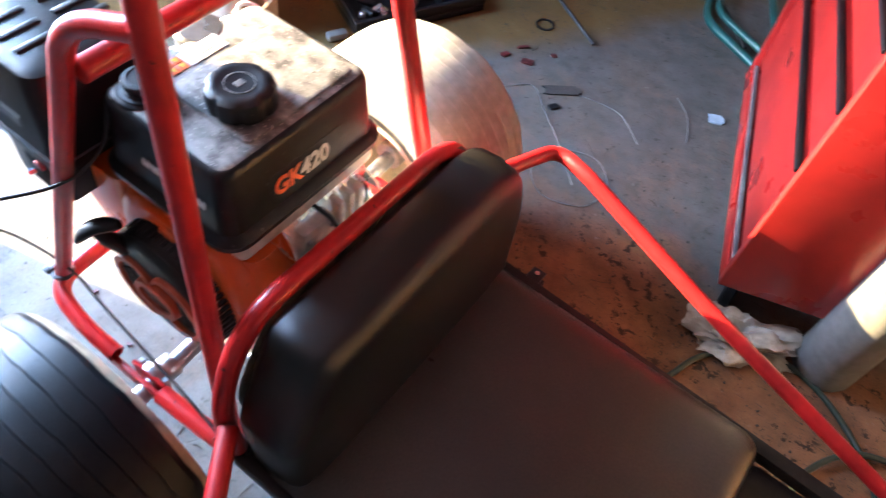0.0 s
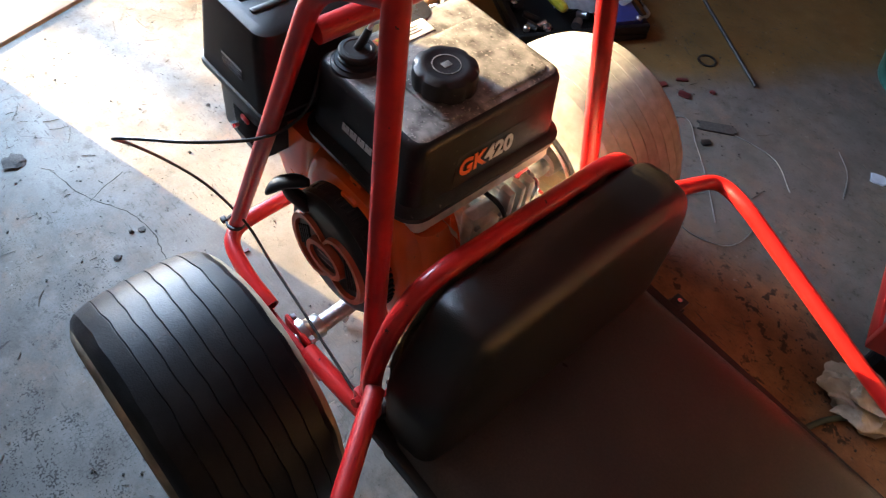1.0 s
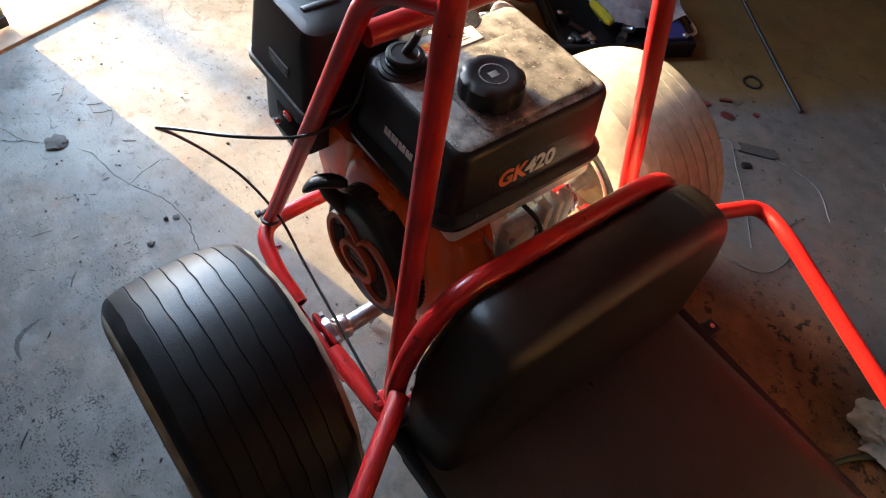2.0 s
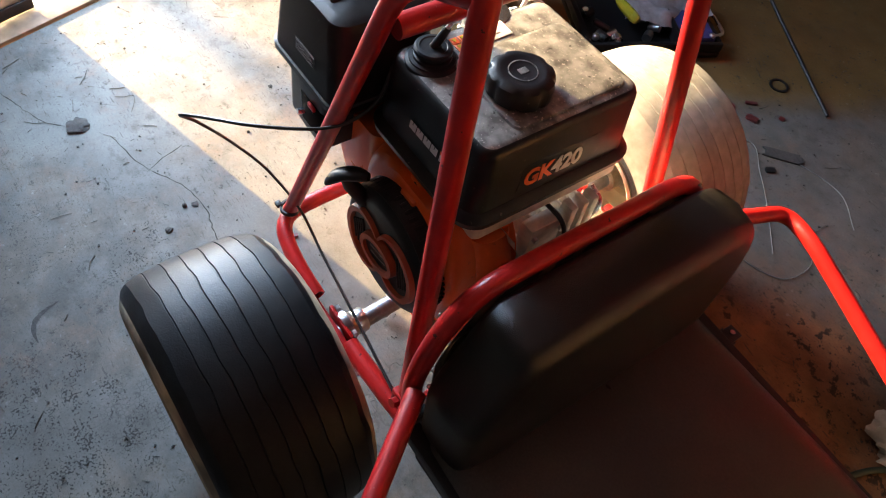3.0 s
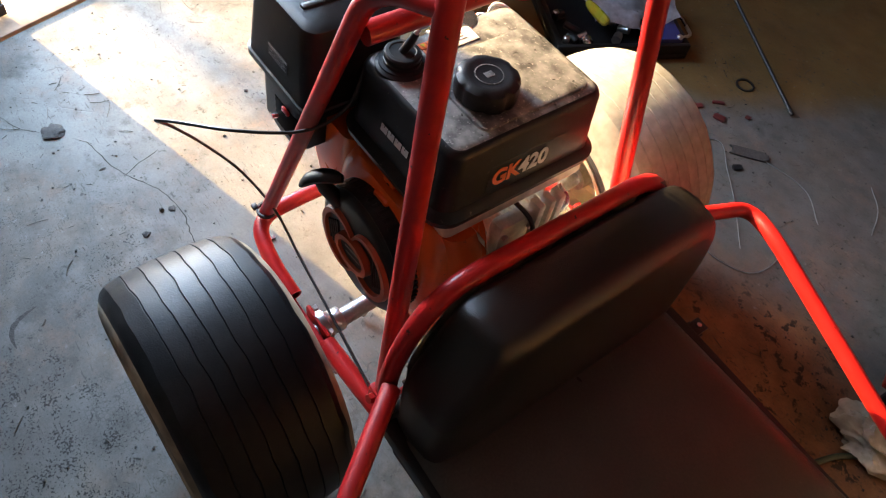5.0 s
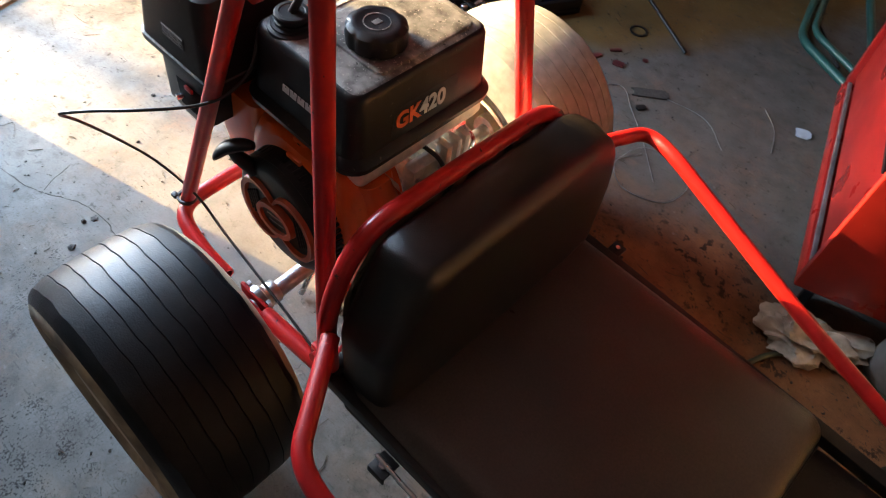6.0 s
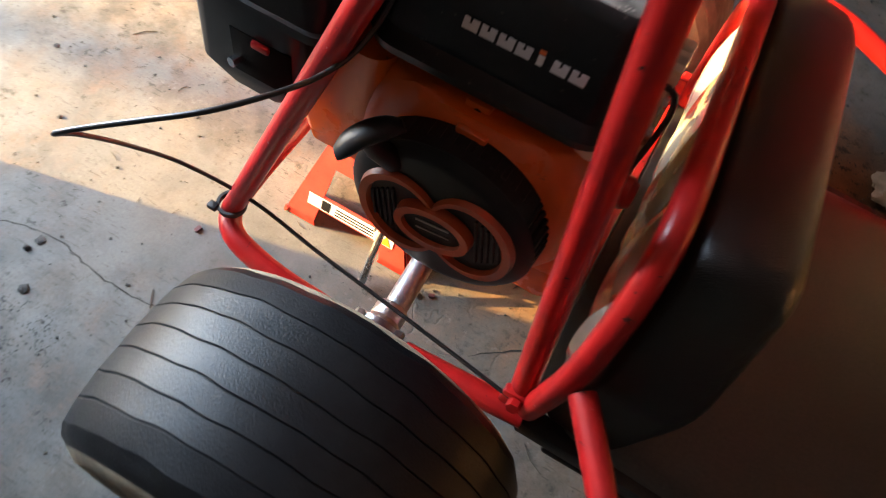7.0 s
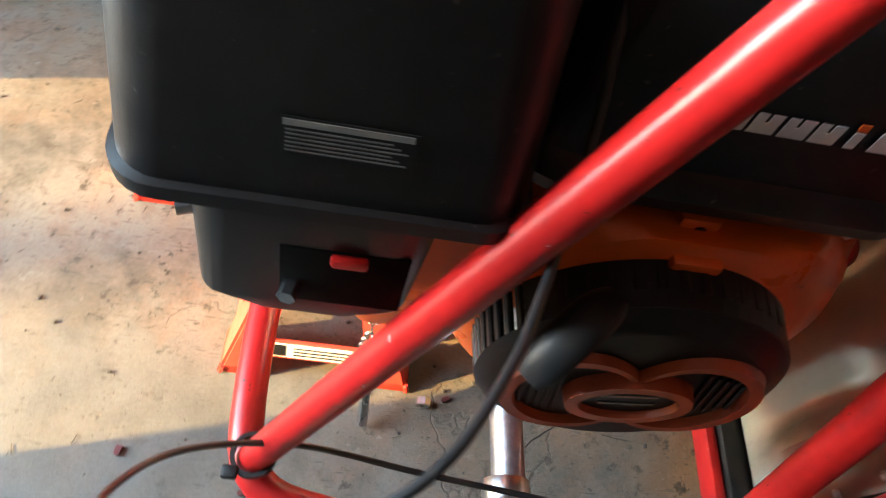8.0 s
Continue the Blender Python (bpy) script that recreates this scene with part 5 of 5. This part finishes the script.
def tpos(u, v, z):
    return T0 + TU * u + TV * v + Vector((0, 0, z))


def tbox(u0, u1, v0, v1, z0, z1, bev=0.004):
    return box(B(), tpos((u0 + u1) / 2, (v0 + v1) / 2, (z0 + z1) / 2), (u1 - u0, v1 - v0, z1 - z0), bev, TR3)


part("tray", tbox(0.0, 0.42, 0.0, 0.30, 0.002, 0.022), BLACKPL, case_)
for u0, u1, v0, v1 in ((0.0, 0.42, 0.0, 0.016), (0.0, 0.42, 0.284, 0.30), (0.0, 0.018, 0.016, 0.284), (0.402, 0.42, 0.016, 0.284)):
    part("rim", tbox(u0, u1, v0, v1, 0.022, 0.052), BLACKPL, case_)
part("divider", tbox(0.28, 0.29, 0.016, 0.284, 0.022, 0.07), BLACKPL, case_)
part("blue_insert", tbox(0.292, 0.40, 0.02, 0.28, 0.022, 0.06), BLUE, case_, "dark blue moulded insert")
for u in (0.03, 0.39):
    for v in (0.03, 0.15, 0.27):
        part("catch", lathe(B(), [(0.050, 0.0), (0.050, 0.010), (0.062, 0.010), (0.066, 0.006), (0.066, 0.0)], tpos(u, v, 0), "z", 14), STEEL, case_, "bright round catch")
part("handle_bar", sweep(B(), fillet([tpos(0.405, 0.04, 0.05), tpos(0.44, 0.05, 0.05), tpos(0.44, 0.14, 0.05), tpos(0.405, 0.15, 0.05)], 0.02), 0.005, 10), STEEL, case_, "bent steel handle")
sd = thing("screwdriver", tpos(0.13, 0.11, 0.06), "screwdriver with a clear yellow ribbed handle in the tool case", "screwdriver")
a, b = tpos(0.165, 0.075, 0.075), tpos(0.11, 0.185, 0.095)
d = (b - a).normalized()
part("handle", sweep(B(), [a + d * t for t in (0, 0.006, 0.02, 0.05, 0.075, 0.088, 0.094)], lambda t: (0.010, 0.014, 0.0155, 0.0155, 0.014, 0.011, 0.008)[min(6, int(t * 6.01))], 8), YELLOW, sd, "clear yellow plastic handle", 20)
part("shaft", sweep(B(), [a + d * 0.094, a + d * 0.20], 0.003, 10), STEEL, sd, "steel shaft")
for k, (u, v, r, h) in enumerate(((0.06, 0.05, 0.013, 0.04), (0.09, 0.06, 0.011, 0.03), (0.10, 0.035, 0.016, 0.018), (0.07, 0.10, 0.010, 0.05), (0.20, 0.05, 0.014, 0.03), (0.235, 0.09, 0.012, 0.035), (0.045, 0.16, 0.014, 0.03), (0.21, 0.14, 0.012, 0.03))):
    ax = Vector((math.cos(k * 1.3), math.sin(k * 1.3), 0.05 + 0.3 * (k % 2)))
    c = tpos(u, v, 0.042)
    bm = sweep(B(), [c - ax.normalized() * h / 2, c + ax.normalized() * h / 2], r, 14, wall=r * 0.35)
    solid("socket", bm, STEEL if k % 3 else DARK, "loose steel socket in the tool case", "socket", "sockets in the case", smooth=50)
bm = B()
n = 22
grid = []
for i in range(n):
    row = []
    for j in range(n):
        u, v = 0.14 + 0.27 * i / (n - 1), 0.085 + 0.32 * j / (n - 1)
        h = 0.085 + 0.035 * noise.noise(Vector((u * 11, v * 11, 2))) + 0.02 * noise.noise(Vector((u * 28, v * 28, 5)))
        if v < 0.14:
            h -= (0.14 - v) * 0.45
        row.append(bm.verts.new(tpos(u + 0.02 * noise.noise(Vector((v * 9, 1, 1))), v + 0.03 * noise.noise(Vector((u * 9, 4, 1))), h)))
    grid.append(row)
for i in range(n - 1):
    for j in range(n - 1):
        bm.faces.new((grid[i][j], grid[i + 1][j], grid[i + 1][j + 1], grid[i][j + 1]))
bmesh.ops.solidify(bm, geom=bm.faces[:], thickness=0.003)
solid("rag", bm, CLOTH, "crumpled pale grey rag thrown over the tool case", "rag", smooth=60)
bm = box(B(), tpos(-0.05, 0.02, 0.013), (0.06, 0.03, 0.024), 0.008, TR3)
solid("adapter", bm, GREYMETAL, "small grey and red tool beside the case", "tool")

# red container and pale bucket behind the engine
bm = lathe(B(), [(0.0, 0.0), (0.0, 0.080), (0.01, 0.085), (0.12, 0.092), (0.13, 0.095), (0.135, 0.090), (0.135, 0.070), (0.13, 0.0)], (-0.86, 0.99, 0), "z", 32)
solid("red_tub", bm, RED_STAND, "red plastic tub standing on the floor", "tub")
bm = lathe(B(), [(0.0, 0.0), (0.0, 0.090), (0.30, 0.112), (0.305, 0.118), (0.315, 0.118), (0.315, 0.108), (0.02, 0.085), (0.02, 0.0)], (-0.83, 0.70, 0), "z", 36)
solid("white_bucket", bm, BUCKET, "off-white plastic bucket standing on the floor", "bucket")

# hidden slatted block added behind the raised wheel to keep sun off the floor
crate = thing("storage_crate", at_wall(-0.29, 0.515), "hidden dark timber block added behind the raised wheel for shade", "crate")
for z in (0.065, 0.195, 0.325):
    for q in (-0.313, -0.267):
        part("slat", box(B(), at_wall(q, 0.515, z), (0.010, 0.094, 0.126), 0.002, WALL_R), WOOD, crate)
    for q in (0.473, 0.557):
        part("slat", box(B(), at_wall(-0.29, q, z), (0.034, 0.010, 0.126), 0.002, WALL_R), WOOD, crate)
part("bottom", box(B(), at_wall(-0.29, 0.515, 0.008), (0.034, 0.072, 0.012), 0.001, WALL_R), WOOD, crate)

# ---- litter on the floor ----
for pts in ([(-0.10, 0.98, 0.003), (-0.037, 1.045, 0.003), (0.04, 0.984, 0.004), (0.129, 0.91, 0.003), (0.24, 0.80, 0.003)], [(0.16, 0.86, 0.003), (0.13, 0.78, 0.004), (0.20, 0.72, 0.003), (0.30, 0.76, 0.004), (0.31, 0.86, 0.003), (0.24, 0.92, 0.004), (0.15, 0.88, 0.006), (0.13, 0.80, 0.008)], [(0.30, 1.30, 0.003), (0.36, 1.24, 0.004), (0.40, 1.15, 0.003)], [(0.05, 1.10, 0.002), (0.20, 1.12, 0.003), (0.30, 1.05, 0.002)]):
    solid("loose_wire", sweep(B(), smooth_path(pts, 8), 0.0012, 6), GREYMETAL, "thin loose steel wire on the concrete floor", "wire", "loose wires", smooth=60)
for (x, y), (w, l), a, c in (((0.035, 1.085), (0.102, 0.034), 40, DIRT), ((0.052, 1.012), (0.028, 0.018), 60, DARK), ((-0.103, 1.121), (0.034, 0.022), 20, REDBITS), ((-0.171, 1.101), (0.026, 0.016), 70, REDBITS), ((-0.147, 1.170), (0.036, 0.010), 50, REDBITS), ((-0.06, 1.20), (0.016, 0.012), 10, REDBITS), ((0.023, -0.044), (0.010, 0.006), 30, REDBITS), ((-0.364, -0.150), (0.012, 0.007), 80, REDBITS), ((-0.215, -0.186), (0.010, 0.006), 15, REDBITS), ((0.423, 1.296), (0.042, 0.034), 25, GLASSY)):
    bm = B()
    prism(bm, [(u * (1 + 0.15 * math.sin(7 * u * 90)), v) for u, v in rrect(w, l, min(w, l) * 0.25, 2)], 0.005, Matrix.Translation((x, y, 0.001)) @ Matrix.Rotation(radians(a), 4, "Z") @ Matrix.Rotation(radians(2), 4, "X"))
    solid("scrap", bm, c, {"red_plastic": "small broken red plastic chip on the floor", "dirt_lump": "flat grey scrap of wood on the floor", "dark_steel": "small dark metal scrap on the floor", "pale_blue_plastic": "pale blue broken plastic piece on the floor"}[c.name], "scrap", "floor scraps")
bm = lathe(B(), [(0.0, 0.004), (0.0, 0.0105), (0.010, 0.0105), (0.010, 0.004)], (0, 0, 0), "z", 6, closed=True)
bmesh.ops.transform(bm, matrix=Matrix.Translation((-0.008, -0.049, 0.010)) @ Matrix.Rotation(radians(90), 4, "X") @ Matrix.Rotation(0.3, 4, "Z"), verts=bm.verts)
solid("hex_nut", bm, STEEL, "plated hexagon nut lying on the floor", "nut")
bm = lathe(B(), [(0.0, 0.022), (0.0, 0.029), (0.003, 0.029), (0.003, 0.022)], (-0.160, 1.308, 0.0005), "z", 28, closed=True)
solid("washer", bm, DARK, "dark rubber ring lying on the floor", "ring")
# trodden lump of tape and clods of dirt
for (x, y), r, h in (((-0.900, -0.437), 0.025, 0.007), ((-0.552, -0.301), 0.008, 0.003), ((-0.512, -0.377), 0.008, 0.004), ((-0.558, -0.322), 0.005, 0.006), ((-0.70, -0.10), 0.004, 0.003), ((-0.82, 0.02), 0.005, 0.003)):
    bm = B()
    bmesh.ops.create_icosphere(bm, subdivisions=3, radius=1.0)
    for v in bm.verts:
        k = 1 + 0.35 * noise.noise(v.co * 2.2 + Vector((x * 50, y * 50, 0)))
        v.co = Vector((x + v.co.x * r * k, y + v.co.y * r * k, max(0.0, (0.35 + v.co.z) * h * k)))
    solid("dirt_lump", bm, DIRT, "flattened dark lump of dirt on the concrete", "dirt", "dirt lumps", smooth=20)
bm = B()
n = 9
rows = []
for i in range(n):
    t = i / (n - 1)
    half = 0.018 * math.sin(math.pi * min(1, t * 1.02)) + 0.001
    rows.append([Vector((-0.728 + 0.05 * (t - 0.5), 0.269 + half * s, 0.004 + 0.010 * abs(s) * math.sin(3 * t) + 0.006 * noise.noise(Vector((t * 4, s, 0))))) for s in (-1, -0.5, 0, 0.5, 1)])
loft(bm, rows, cap=False, closed=False)
bmesh.ops.solidify(bm, geom=bm.faces[:], thickness=0.0008)
solid("dry_leaf", bm, LEAF, "curled brown dry leaf on the floor", "leaf", smooth=60)
# cracks in the slab: flat strips coloured as their shade, wandering a little
SLIT = mat("crack_shadow", (0.030, 0.026, 0.023), 0.95, spec=0.1)
rc = random.Random(11)
for pts, w in (([(-1.091, -0.558), (-1.011, -0.528), (-0.941, -0.496), (-0.91, -0.459)], 0.0016), ([(-0.841, -0.385), (-0.739, -0.364), (-0.699, -0.351), (-0.633, -0.311), (-0.591, -0.292), (-0.522, -0.285), (-0.448, -0.300), (-0.384, -0.302), (-0.310, -0.294), (-0.271, -0.299)], 0.0018), ([(-0.694, -0.353), (-0.714, -0.308), (-0.734, -0.254)], 0.0020), ([(0.122, -0.103), (0.170, -0.066), (0.221, -0.027)], 0.0022)):
    line = []
    for (x0, y0), (x1, y1) in zip(pts, pts[1:]):
        k = max(2, int(math.hypot(x1 - x0, y1 - y0) / 0.012))
        line += [Vector((x0 + (x1 - x0) * i / k + rc.uniform(-1, 1) * 0.0022, y0 + (y1 - y0) * i / k + rc.uniform(-1, 1) * 0.0022, 0.0006)) for i in range(k)]
    line.append(Vector((*pts[-1], 0.0006)))
    bm = B()
    rows = []
    for i, p in enumerate(line):
        d = (line[min(i + 1, len(line) - 1)] - line[max(i - 1, 0)]).normalized()
        q = Vector((-d.y, d.x, 0)) * w * rc.uniform(0.25, 0.75) * (0.4 if i in (0, len(line) - 1) else 1)
        rows.append([p - q, p + q])
    loft(bm, rows, cap=False, closed=False)
    solid("floor_crack", bm, SLIT, "fine dark crack in the concrete floor", "crack", "floor cracks", kind="structure")
# curved black scuff left by a shoe
bm = B()
arc = smooth_path([(-0.452, -0.630, 0.0007), (-0.443, -0.660, 0.0007), (-0.428, -0.682, 0.0007), (-0.404, -0.692, 0.0007), (-0.378, -0.692, 0.0007)], 8)
loft(bm, [[p - Vector((0.6, 0.8, 0)) * w, p + Vector((0.6, 0.8, 0)) * w] for p, w in ((p, 0.0008 + 0.0045 * math.sin(math.pi * i / (len(arc) - 1)) ** 0.7 * (1 + 0.5 * noise.noise(p * 160))) for i, p in enumerate(arc))], cap=False, closed=False)
solid("scuff_mark", bm, DIRT, "curved dark shoe scuff on the concrete", "scuff mark", kind="structure")
# dry straw and twigs
STRAW = mat("dark_straw", (0.055, 0.042, 0.030), 0.9, vary=0.3)
rt = random.Random(21)
bm = B()
for k in range(260):
    p = at_wall(rt.uniform(-1.30, 1.3), rt.uniform(-0.95, 1.7), 0.0016)
    a, l, bend = rt.uniform(0, 6.283), 0.006 + 0.022 * rt.random() ** 2, rt.uniform(-0.25, 0.25)
    d, q = Vector((math.cos(a), math.sin(a), 0)), Vector((-math.sin(a), math.cos(a), 0))
    sweep(bm, [p - d * l, p + q * l * bend + Vector((0, 0, 0.0008)), p + d * l], rt.uniform(0.0005, 0.0011), 5)
ob = solid("loose_straw", bm, STRAW, "dark bits of straw and twig on the concrete", "straw", kind="stuff")
# chaff, straw and grit scattered on the concrete
rng = random.Random(4)
verts, faces = [], []
for k in range(5200):
    s, n_ = rng.uniform(-1.30, 1.2), rng.uniform(-1.0, 1.7)
    p = at_wall(s, n_, 0.001)
    a = rng.uniform(0, 6.283)
    l, w = (0.0018 + 0.0055 * rng.random() ** 3, rng.uniform(0.00025, 0.0006)) if k % 3 == 0 else (0.0005 + 0.0022 * rng.random() ** 4,) * 2
    d, q = Vector((math.cos(a), math.sin(a), 0)), Vector((-math.sin(a), math.cos(a), 0))
    i = len(verts)
    h = 0.0007 if k % 3 == 0 else w * 0.8
    for sz in (0, h):
        for x, y in ((-l, -w), (l, -w), (l, w), (-l, w)):
            verts.append(p + d * x + q * y * (0.6 if sz else 1) + Vector((0, 0, sz)))
    faces += [(i, i + 1, i + 2, i + 3), (i + 4, i + 5, i + 6, i + 7), (i, i + 1, i + 5, i + 4), (i + 1, i + 2, i + 6, i + 5), (i + 2, i + 3, i + 7, i + 6), (i + 3, i, i + 4, i + 7)]
me = bpy.data.meshes.new("floor_grit")
me.from_pydata([tuple(v) for v in verts], [], faces)
me.materials.append(DIRT)
tagged(new("floor_grit", me), "straw bits and grit scattered over the concrete", "grit", kind="stuff")
